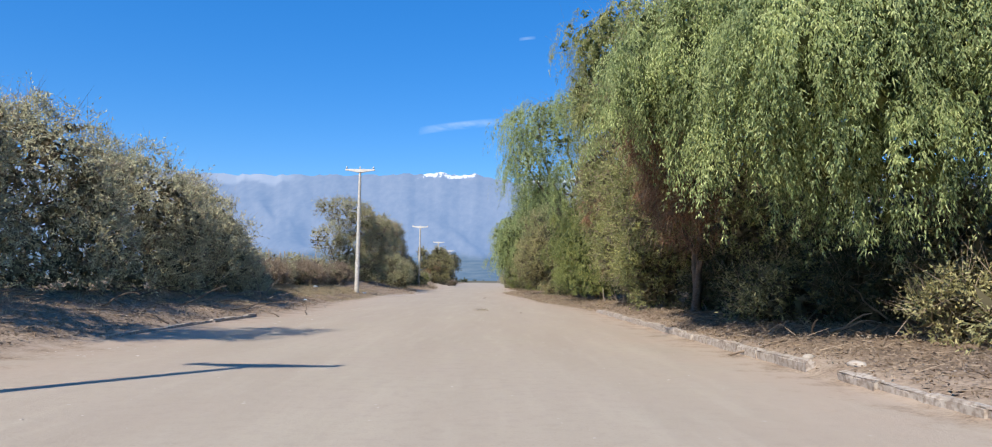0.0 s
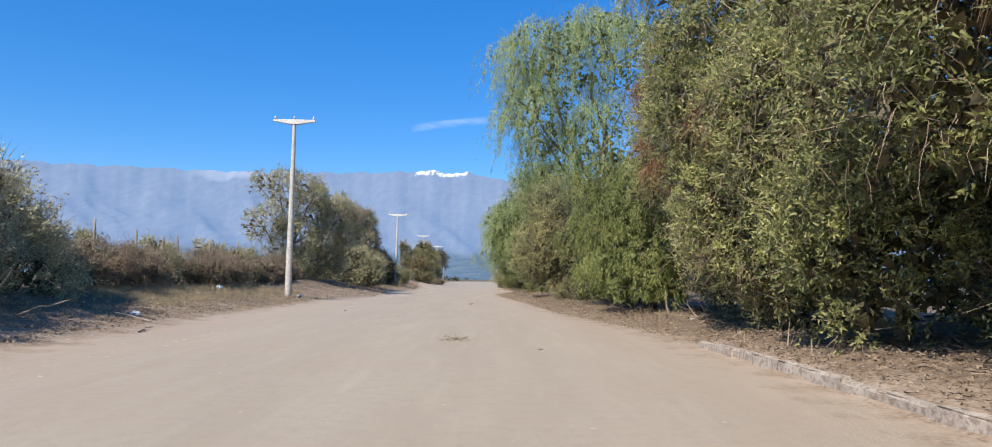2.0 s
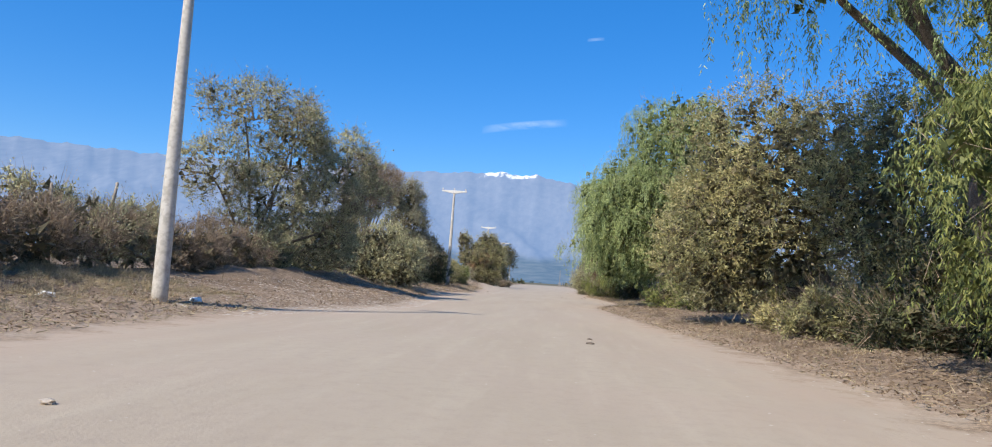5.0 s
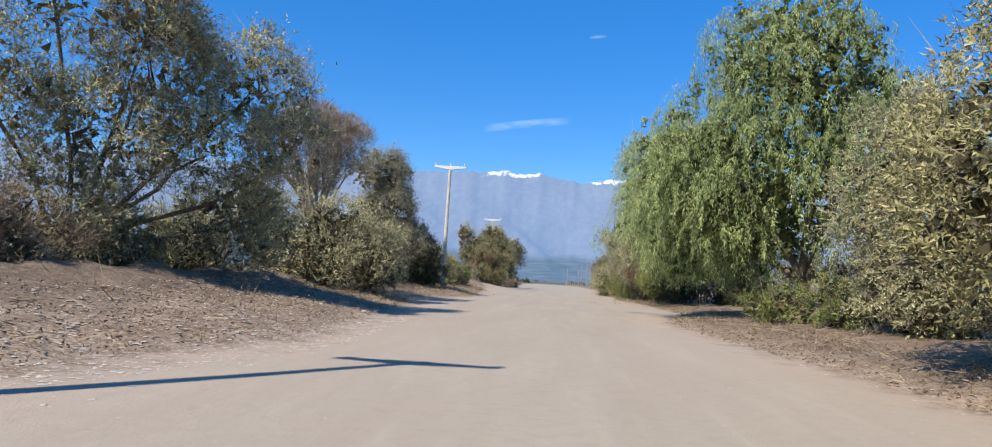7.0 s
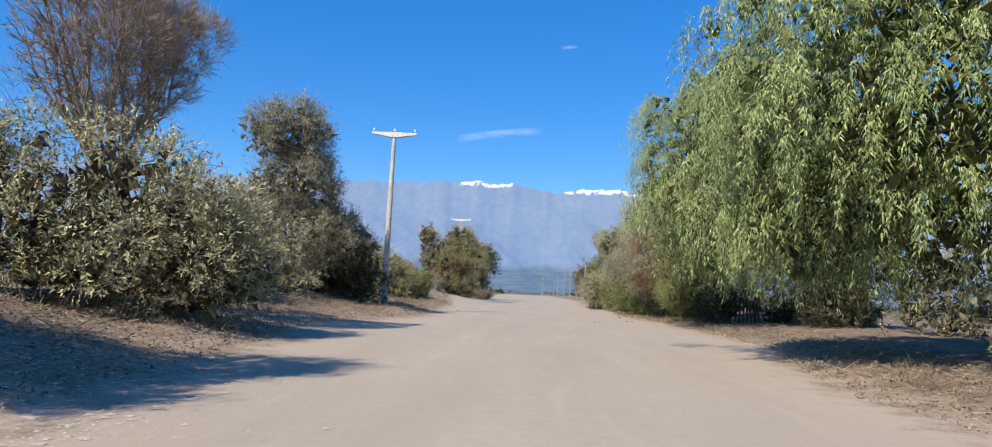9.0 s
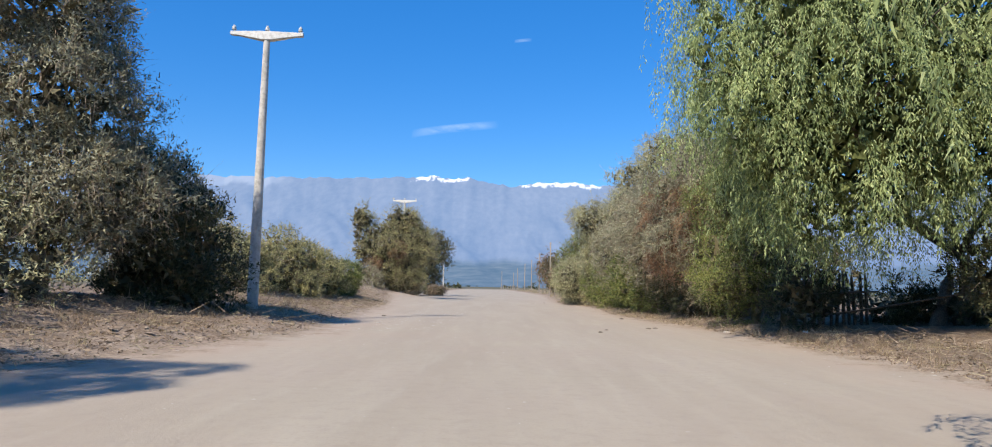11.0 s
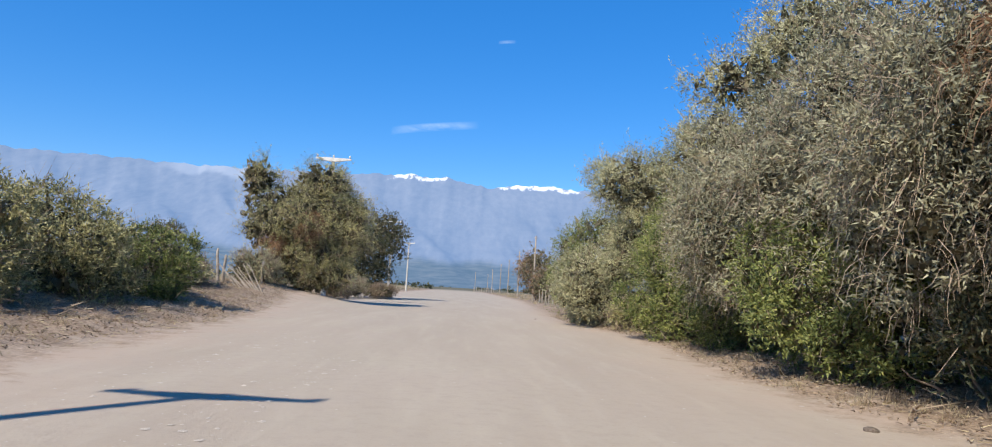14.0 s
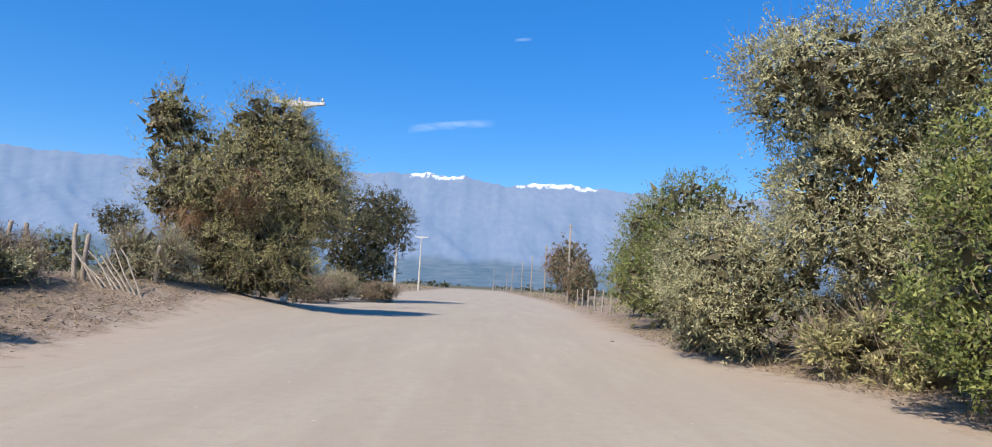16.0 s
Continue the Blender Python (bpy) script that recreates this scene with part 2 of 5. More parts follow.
def mountain_material():
    """Far range of rock and snow, with its blue haze painted on as emission."""
    mat = bpy.data.materials.new("far_range")
    nt = nodes_of(mat)
    pos = nt.nodes.new("ShaderNodeNewGeometry").outputs["Position"]
    xyz = nt.nodes.new("ShaderNodeSeparateXYZ")
    nt.links.new(pos, xyz.inputs[0])
    upright = nt.nodes.new("ShaderNodeCombineXYZ")
    nt.links.new(xyz.outputs[0], upright.inputs[0])
    nt.links.new(xyz.outputs[2], upright.inputs[2])
    pos = upright.outputs[0]
    rock = mix(nt, 0.6, ramp(nt, noise_of(nt, 0.005, 6, 0.65, pos), [(0.34, (0.26, 0.26, 0.28)), (0.66, (0.5, 0.47, 0.45))]), ramp(nt, noise_of(nt, 0.028, 6, 0.7, pos), [(0.36, (0.29, 0.29, 0.31)), (0.66, (0.52, 0.49, 0.46))]))
    snow_attr = nt.nodes.new("ShaderNodeAttribute")
    snow_attr.attribute_name = "snow"
    low_attr = nt.nodes.new("ShaderNodeAttribute")
    low_attr.attribute_name = "lowland"
    cut = add(nt, "ShaderNodeMath")
    cut.operation = "MULTIPLY_ADD"
    nt.links.new(noise_of(nt, 0.03, 5, 0.7, pos), cut.inputs[0])
    cut.inputs[1].default_value = 1.1
    nt.links.new(snow_attr.outputs["Fac"], cut.inputs[2])
    pale = nt.nodes.new("ShaderNodeAttribute")
    pale.attribute_name = "pale"
    rock = mix(nt, pale.outputs["Fac"], rock, (0.75, 0.72, 0.68))
    snow = ramp(nt, cut.outputs[0], [(0.95, (0, 0, 0)), (1.05, (1, 1, 1))])
    col = mix(nt, snow, rock, (0.9, 0.9, 0.9))
    streak = add(nt, "ShaderNodeMapping")
    streak.inputs["Scale"].default_value = (0.012, 1.0, 0.11)
    nt.links.new(pos, streak.inputs["Vector"])
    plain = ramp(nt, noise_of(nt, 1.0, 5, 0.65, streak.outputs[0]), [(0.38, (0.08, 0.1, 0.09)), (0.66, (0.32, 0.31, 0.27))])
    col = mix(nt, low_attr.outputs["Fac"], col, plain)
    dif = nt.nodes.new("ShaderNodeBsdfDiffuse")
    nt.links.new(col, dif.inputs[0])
    # blue glow on the slopes in place of real haze
    haze_glow = nt.nodes.new("ShaderNodeEmission")
    nt.links.new(mix(nt, low_attr.outputs["Fac"], (0.135, 0.28, 0.55), (0.115, 0.222, 0.39)), haze_glow.inputs[0])
    haze_glow.inputs["Strength"].default_value = 1.0
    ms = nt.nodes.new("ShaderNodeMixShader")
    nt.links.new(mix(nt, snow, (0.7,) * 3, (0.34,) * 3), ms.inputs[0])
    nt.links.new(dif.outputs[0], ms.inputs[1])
    nt.links.new(haze_glow.outputs[0], ms.inputs[2])
    out = nt.nodes.new("ShaderNodeOutputMaterial")
    nt.links.new(ms.outputs[0], out.inputs[0])
    return mat


def cloud_material():
    mat = bpy.data.materials.new("thin_cloud")
    nt = nodes_of(mat)
    tex = nt.nodes.new("ShaderNodeTexCoord")
    grad = nt.nodes.new("ShaderNodeAttribute")
    grad.attribute_name = "thick"
    warp = add(nt, "ShaderNodeMapping")
    warp.inputs["Scale"].default_value = (0.006, 0.006, 0.02)
    nt.links.new(tex.outputs["Object"], warp.inputs["Vector"])
    n = noise_of(nt, 1.0, 5, 0.6, warp.outputs[0])
    fac = nt.nodes.new("ShaderNodeMath")
    fac.operation = "MULTIPLY"
    nt.links.new(grad.outputs["Fac"], fac.inputs[0])
    nt.links.new(ramp(nt, n, [(0.3, (0, 0, 0)), (0.8, (0.62,) * 3)]), fac.inputs[1])
    em = add(nt, "ShaderNodeEmission", Strength=1.0)
    em.inputs[0].default_value = (0.62, 0.78, 1.0, 1)
    tp = nt.nodes.new("ShaderNodeBsdfTransparent")
    ms = nt.nodes.new("ShaderNodeMixShader")
    nt.links.new(fac.outputs[0], ms.inputs[0])
    nt.links.new(tp.outputs[0], ms.inputs[1])
    nt.links.new(em.outputs[0], ms.inputs[2])
    out = nt.nodes.new("ShaderNodeOutputMaterial")
    nt.links.new(ms.outputs[0], out.inputs[0])
    return mat


M_GROUND = ground_material()
M_RANGE = mountain_material()
M_CLOUD = cloud_material()

# ---- mesh helpers ----


def quick_mesh(name, verts, faces, mat, smooth=False):
    """A mesh from an (n, 3) array and an (m, k) array of corners."""
    me = bpy.data.meshes.new(name)
    verts = np.asarray(verts, dtype=np.float32)
    faces = np.asarray(faces, dtype=np.int32)
    k = faces.shape[1]
    me.vertices.add(len(verts))
    me.vertices.foreach_set("co", verts.ravel())
    me.loops.add(faces.size)
    me.loops.foreach_set("vertex_index", faces.ravel())
    me.polygons.add(len(faces))
    me.polygons.foreach_set("loop_start", np.arange(0, faces.size, k, dtype=np.int32))
    me.polygons.foreach_set("loop_total", np.full(len(faces), k, dtype=np.int32))
    if smooth:
        me.polygons.foreach_set("use_smooth", np.ones(len(faces), dtype=bool))
    me.materials.append(mat)
    me.update(calc_edges=True)
    return me


def attribute(me, name, values):
    a = me.attributes.new(name, "FLOAT", "POINT")
    a.data.foreach_set("value", np.asarray(values, dtype=np.float32))


def part(name, me, parent, label=""):
    ob = new(name, me)
    ob.parent = parent
    if label:
        tagged(ob, label)
    return ob


def bm_mesh(name, bm, mat, smooth=False):
    me = bpy.data.meshes.new(name)
    for f in bm.faces:
        f.smooth = smooth
    bm.to_mesh(me)
    bm.free()
    me.materials.append(mat)
    return me


SUN_WAY = np.array(SUN_DIR)


def unit(v):
    return v / np.maximum(np.linalg.norm(v, axis=-1, keepdims=True), 1e-6)


def blades(P, D, L, W, rng, lift=0.5, face=None):
    """Pointed leaves: from P along D, L long and W wide, turned at random about their own line, or roughly towards face."""
    n = len(P)
    turn = rng.normal(size=(n, 3))
    if face is not None:
        turn = turn * 0.42 + face
    side = unit(np.cross(D, turn))
    L = np.broadcast_to(np.asarray(L, dtype=float).reshape(-1, 1), (n, 1))
    W = np.broadcast_to(np.asarray(W, dtype=float).reshape(-1, 1), (n, 1))
    mid = P + D * L * lift * 0.5
    V = np.stack((mid + side * W / 2, P + D * L, mid - side * W / 2), axis=1).reshape(-1, 3)
    return V, np.arange(3 * n).reshape(n, 3)


def join(pieces):
    V, F, k = [], [], 0
    for v, f in pieces:
        V.append(v)
        F.append(f + k)
        k += len(v)
    return np.concatenate(V), np.concatenate(F)


def tubes(lines, sides=6):
    """Tapered tubes along polylines of (x, y, z, radius)."""
    pieces = []
    ang = np.linspace(0, 2 * np.pi, sides, endpoint=False)
    for line in lines:
        line = np.asarray(line, dtype=float)
        p, r = line[:, :3], line[:, 3]
        t = unit(np.gradient(p, axis=0))
        ref = np.where(np.abs(t[:, 2:3]) > 0.9, np.array([[1.0, 0, 0]]), np.array([[0, 0, 1.0]]))
        a = unit(np.cross(t, ref))
        b = np.cross(t, a)
        V = (p[:, None] + r[:, None, None] * (np.cos(ang)[None, :, None] * a[:, None] + np.sin(ang)[None, :, None] * b[:, None])).reshape(-1, 3)
        n = len(p)
        i = np.arange((n - 1) * sides)
        j = i // sides * sides + (i + 1) % sides
        pieces.append((V, np.stack((i, j, j + sides, i + sides), axis=1)))
    return join(pieces)


def wander(a, b, r0, r1, rng, steps=6, sway=0.12):
    """A limb from a to b with a wavering line and a taper."""
    a, b = np.asarray(a, float), np.asarray(b, float)
    s = np.linspace(0, 1, steps)[:, None]
    d = np.linalg.norm(b - a)
    off = np.cumsum(rng.normal(size=(steps, 3)) * sway * d / steps, axis=0)
    off -= off[:1]
    off *= np.sin(np.pi * s * 0.75)
    p = a + (b - a) * s + off
    return np.concatenate((p, r0 + (r1 - r0) * s), axis=1)


def lump(p, seed, size):
    """Smooth unevenness between about -1 and 1."""
    rng = np.random.default_rng(seed)
    out = np.zeros(len(p))
    for k in range(7):
        w = rng.normal(size=3) / size * (0.7 + 0.35 * k)
        out += np.sin(p @ w + rng.uniform(0, 6.28)) / (1 + 0.35 * k)
    return out / 2.2


def clumps(lobe, rng, seed, inner=0.7, rough=0.2, gaps=0.0, others=(), puff=1.0):
    """The many rounded tufts that make up the outer shell of an uneven ellipsoid: their middles, sizes and ways out."""
    c, r = np.array(lobe[:3]), np.array(lobe[3:6])
    k = max(9, int(shell_area(lobe) * 0.95 / puff**2))
    i = np.arange(k) + 0.5
    high, turn = 1 - 2 * i / k, i * 2.39996 + rng.uniform(0, 6)
    d = np.stack((np.sqrt(1 - high**2) * np.cos(turn), np.sqrt(1 - high**2) * np.sin(turn), high), axis=1)
    d = unit(d + rng.normal(size=(k, 3)) * 0.55 / math.sqrt(k))
    reach = (inner + (1 - inner) * rng.random(k)) * (1 + rough * lump(c + d * r, seed, 0.55 + 0.12 * r.mean()))
    mid = c + d * r * reach[:, None] * 0.92
    big = puff * rng.uniform(0.4, 0.86, k) * min(1.0, 0.35 + r.min() / 3.2)
    out = unit(d / r * r.mean())
    if gaps:
        keep = lump(mid, seed + 5, 0.6) > -1.25 + gaps
        mid, big, out = mid[keep], big[keep], out[keep]
    for l in others:
        free = (((mid - np.array(l[:3])) / np.array(l[3:6])) ** 2).sum(axis=1) > 0.5
        if free.sum() > 8:
            mid, big, out = mid[free], big[free], out[free]
    # growth is thicker towards the open road and the light
    open_side = unit(np.array([-np.sign(c[0]), -0.55, 0.25]))
    dense = big**2 * (0.08 + np.clip(0.6 + out @ open_side, 0, None))
    # tops high above the start of the road are thinner
    dense = dense * np.where(mid[:, 2] > 2.6 + 0.4 * np.maximum(mid[:, 1], 0), 0.2, 1.0)
    return mid, big, out, dense / dense.sum()


def shell_area(lobe):
    return 4.2 * (lobe[3] * lobe[4] + lobe[3] * lobe[5] + lobe[4] * lobe[5])


def on_clumps(tufts, n, rng, low=0.72, up=0.4, hug=0.75):
    """Points spread over the tufts, and the way out of the tuft at each."""
    mid, big, out, dense = tufts
    pick = rng.choice(len(mid), n, p=dense)
    o = unit(rng.normal(size=(n, 3)) + out[pick] * hug + np.array([0, 0, up]))
    return mid[pick] + o * (big[pick] * (low + (1 - low) * rng.random(n)))[:, None] * np.array([1, 1, 0.85]), o


def fuller(n, lobe, length, width, cover):
    """How much larger the leaves are drawn out where few of them must close a crown."""
    return float(np.clip(math.sqrt(cover * shell_area(lobe) / max(1.0, n * length * width * 0.4)), 0.85, 1.25))


def shrub_leaves(lobe, tufts, n, rng, length=0.1, width=0.033, rise=0.45, spray=0.3, cover=1.0):
    """Sprays of small leaves along short twigs that lie over the tufts and break out of them."""
    per = 12
    q, o = on_clumps(tufts, max(6, n // per), rng)
    above = q[:, 2] > 0.05
    q, o = q[above], o[above]
    m = len(q)
    k = fuller(m * per, lobe, length, width, cover)
    loose = (rng.random((m, 1)) < 0.3) * 1.0
    d = unit(o * (0.35 + 0.7 * loose) + np.array([0, 0, 0.6 * rise]) + rng.normal(size=(m, 3)) * 0.55)
    s = rng.random((m, per, 1))
    reach = spray * (0.45 + rng.random((m, 1, 1))) * (0.8 + 0.6 * loose[:, None])
    P = (q[:, None] + d[:, None] * s * reach + rng.normal(size=(m, per, 3)) * 0.035).reshape(-1, 3)
    ld = unit(d[:, None] * 0.7 + rng.normal(size=(m, per, 3)) * 0.6).reshape(-1, 3)
    c = len(P)
    leaf = blades(P, ld, k * length * (0.6 + 0.8 * rng.random(c)), k * width * (0.7 + 0.6 * rng.random(c)), rng, 0.5, np.repeat(unit(o + 0.7 * SUN_WAY), per, axis=0))
    twig = blades(q[::3], d[::3], reach[::3, 0, 0] * 1.15, 0.014, rng, 0.1)
    return leaf, twig


def weeping_leaves(lobe, tufts, n, rng, hang=1.5, length=0.13, width=0.023, floor=0.9, cover=1.0):
    """Tassels that leave the crown, bow over and hang, each a plume of drooping feathery leaves."""
    per = 54
    q, o = on_clumps(tufts, max(4, n // per), rng, 0.6, 0.25)
    m = len(q)
    k = fuller(m * per, lobe, length, width, cover)
    flat = o * np.array([1, 1, 0.3])
    s = np.sort(rng.random((m, per, 1)) ** 0.8, axis=1)
    long = hang * (0.3 + 0.75 * rng.random((m, 1, 1)) ** 1.5)
    sway = rng.normal(size=(m, 1, 3)) * 0.1
    line = q[:, None] + flat[:, None] * long * 0.36 * np.sin(s * 1.6) + sway * s * long + np.array([0, 0, -1.0]) * long * s**1.4
    ring = rng.normal(size=(m, per, 3)) * np.array([1, 1, 0.3])
    ring = unit(ring + 0.5 * flat[:, None])
    plump = 0.11 * np.sin(0.5 + 2.5 * s) * (0.6 + 0.8 * rng.random((m, 1, 1)))
    P = (line + ring * plump * rng.random((m, per, 1)) ** 0.5).reshape(-1, 3)
    sel = P[:, 2] > floor + np.repeat(1.1 * rng.random(m), per)
    ring, P = ring.reshape(-1, 3)[sel], P[sel]
    c = len(P)
    D = unit(np.array([0, 0, -0.85]) + ring * 0.42 + rng.normal(size=(c, 3)) * 0.2)
    face = unit(ring * 0.5 + np.repeat(unit(o + 0.8 * SUN_WAY), per, axis=0)[sel])
    return blades(P, D, k * length * (0.55 + 0.7 * rng.random(c)), k * width * (0.7 + 0.6 * rng.random(c)), rng, 0.5, face)


def strands(tufts, n, rng, long=0.9, width=0.016, arch=0.35, floor=0.15):
    """Fine dry twigs that arch out of the tufts and hang down in shaggy curtains."""
    q, o = on_clumps(tufts, n, rng, 0.5, 0.2)
    s = np.linspace(0, 1, 5)[None, :, None]
    size = long * (0.4 + 0.9 * rng.random((n, 1, 1)))
    way = unit(o * np.array([1, 1, 0.5]) + rng.normal(size=(n, 3)) * 0.35)[:, None]
    line = q[:, None] + way * size * arch * np.sin(s * 1.5) + np.array([0, 0, -1.0]) * size * s**1.7 + rng.normal(size=(n, 5, 3)) * 0.02
    line[:, :, 2] = np.maximum(line[:, :, 2], floor)
    side = unit(np.cross(way + np.array([0, 0, -1.0]), rng.normal(size=(n, 1, 3)) * 0.5 + unit(o + SUN_WAY)[:, None]))
    half = side * width * 0.5 * (1.1 - 0.7 * s)
    V = np.stack((line - half, line + half), axis=2).reshape(-1, 3)
    k = (np.arange(n)[:, None] * 10 + np.arange(4)[None] * 2).reshape(-1)
    F = np.concatenate((np.stack((k, k + 1, k + 3), axis=1), np.stack((k, k + 3, k + 2), axis=1)))
    return V, F


def backing(tufts, per, rng, floor=0.25):
    """Broad blades inside each tuft that close it; their dark colour stands for its inner shade."""
    mid, big, out, dense = tufts
    m = len(mid)
    o = unit(rng.normal(size=(m, per, 3)) + 0.45 * out[:, None])
    P = mid[:, None] + o * (big[:, None] * (0.15 + 0.42 * rng.random((m, per))))[..., None] - 0.12 * out[:, None]
    t = unit(np.cross(o, rng.normal(size=(m, per, 3))))
    size = np.minimum(np.repeat(big, per), 0.55) * rng.uniform(0.4, 0.75, m * per)
    P = P - 0.5 * t * size.reshape(m, per, 1)
    P, t, o = P.reshape(-1, 3), t.reshape(-1, 3), o.reshape(-1, 3)
    sel = P[:, 2] > floor
    return blades(P[sel], t[sel], size[sel], size[sel] * 0.5, rng, 0.8, o[sel])


def heart(lobe, n, rng, size=0.42, low=0.3, high=0.8, floor=0.3):
    """Broad blades deep inside a crown, coloured dark for the shade in there."""
    c, r = np.array(lobe[:3]), np.array(lobe[3:6])
    d = unit(rng.normal(size=(n, 3)))
    P = c + d * r * (low + (high - low) * rng.random((n, 1)))
    P = P[P[:, 2] > floor]
    D = unit(rng.normal(size=(len(P), 3)))
    return blades(P, D, size * (0.6 + 0.8 * rng.random(len(P))), size * 0.5, rng)


def thin_twigs(tufts, n, rng, length=0.8, width=0.014, droop=0.0, rise=0.3, low=0.5):
    q, o = on_clumps(tufts, n, rng, low)
    above = q[:, 2] > 0.1
    q, o = q[above], o[above]
    d = unit(o * 0.7 + np.array([0, 0, rise - droop]) + rng.normal(size=q.shape) * 0.5)
    return blades(q, d, length * (0.4 + rng.random(len(q))), width, rng, 0.3)


# ---- the plan ----
LEFT_EDGE = ((-40, -7.8), (15, -7.8), (31, -8.0), (41, -8.8), (58, -9.2), (68, -7.4), (80, -8.2), (92, -10.2), (103, -8.3), (115, -9.2), (128, -9.9), (140, -11.3), (160, -13), (200, -14), (400, -14))
RIGHT_EDGE = ((-40, 5.1), (8, 4.95), (20, 4.6), (33, 4.5), (38, 4.2), (46, 3.0), (60, 2.3), (72, 1.5), (82, 1.0), (92, 3.2), (106, 3.2), (120, 2.2), (132, 3.2), (143, 2.0), (165, 3.0), (200, 5.0), (400, 5.0))


def edge_at(table, y):
    return np.interp(y, [a for a, _ in table], [b for _, b in table])


def smooth(x):
    x = np.clip(x, 0, 1)
    return x * x * (3 - 2 * x)


def ground_z(x, y):
    """Height of the ground sheet: a flat carriageway, verges and the bank on one side."""
    x, y = np.asarray(x, float), np.asarray(y, float)
    dl = edge_at(LEFT_EDGE, y) - x
    dr = x - edge_at(RIGHT_EDGE, y)
    near = smooth((420 - y) / 150)
    z = 0.34 * smooth((dl + 0.3) / 2.6) + 0.45 * smooth((dl - 1.8) / 3.5)
    kerb = smooth((33.2 - y) / 0.8)
    z += 0.13 * kerb * smooth((dr - 0.05) / 0.2)
    z += 0.2 * smooth((dr + 0.2) / 2.4) + 0.25 * smooth((dr - 1.5) / 4)
    z += 0.75 * np.exp(-(((x + 13) / 3.2) ** 2) - ((y - 147) / 7.0) ** 2)
    rough = 1 + 0.35 * np.sin(y * 1.9 + np.sin(x * 2.3)) + 0.25 * np.sin(y * 4.7 + x * 3.1)
    z += 0.24 * rough * np.exp(-(((x + 13.2) / 1.0) ** 2)) * smooth((y - 64) / 3) * smooth((84 - y) / 3)
    z += 0.35 * np.exp(-(((x + 10.5) / 2.2) ** 2) - ((y - 15) / 8.0) ** 2)
    off = smooth(np.maximum(dl, dr) / 1.2)
    bumps = np.sin(x * 1.7 + np.sin(y * 0.9)) * np.sin(y * 1.3 + 1.1 * np.sin(x * 0.8)) * 0.06
    bumps += np.sin(x * 4.1 + 2 * np.sin(y * 2.1)) * np.sin(y * 3.7 + np.sin(x * 3.0)) * 0.03
    road = np.sin(x * 0.9 + 0.4 * np.sin(y * 0.25)) * np.sin(y * 0.31 + x * 0.2) * 0.012
    return (z + bumps * off + road) * near


def gz(x, y):
    return float(ground_z(x, y))


def spread(lo, hi, fine_lo, fine_hi, fine, grow=1.22):
    mid = list(np.arange(fine_lo, fine_hi, fine))
    a, b, step = fine_lo, mid[-1], fine
    left, right = [], []
    while a > lo:
        step *= grow
        a -= step
        left.append(a)
    step = fine
    while b < hi:
        step *= grow
        b += step
        right.append(b)
    return np.array(left[::-1] + mid + right)


gx = spread(-3600, 3600, -15, 10, 0.33)
gy = spread(-400, 4000, -4, 160, 0.48)
GX, GY = np.meshgrid(gx, gy)
GZ = ground_z(GX, GY)
nx, ny = len(gx), len(gy)
idx = np.arange(nx * ny).reshape(ny, nx)
gf = np.stack((idx[:-1, :-1], idx[:-1, 1:], idx[1:, 1:], idx[1:, :-1]), axis=-1).reshape(-1, 4)
gme = quick_mesh("ground", np.stack((GX, GY, GZ), axis=-1).reshape(-1, 3), gf, M_GROUND, True)
inside = np.minimum(GX - edge_at(LEFT_EDGE, GY), edge_at(RIGHT_EDGE, GY) - GX)
attribute(gme, "road", np.clip(0.5 + inside / 3.2, 0, 1).ravel())
attribute(gme, "dust", np.exp(-np.maximum(inside - 0.4, 0) / 1.6).ravel())
attribute(gme, "litter", (np.where(GX > 0, smooth((-inside - 0.3) / 0.9), smooth((-inside - 1.0) / 1.8) * (1 - 0.85 * smooth((GY - 55) / 4) * smooth((81 - GY) / 4) * (1 - smooth((-inside - 2.6) / 1.2)))) * smooth((170 - GY) / 20)).ravel())
attribute(gme, "scrub", (np.maximum(smooth((GY - 330) / 200), smooth((np.abs(GX + 3) - 22) / 20))).ravel())
tagged(new("ground", gme), "dusty unpaved road between gravelly dry verges", "ground", kind="structure")


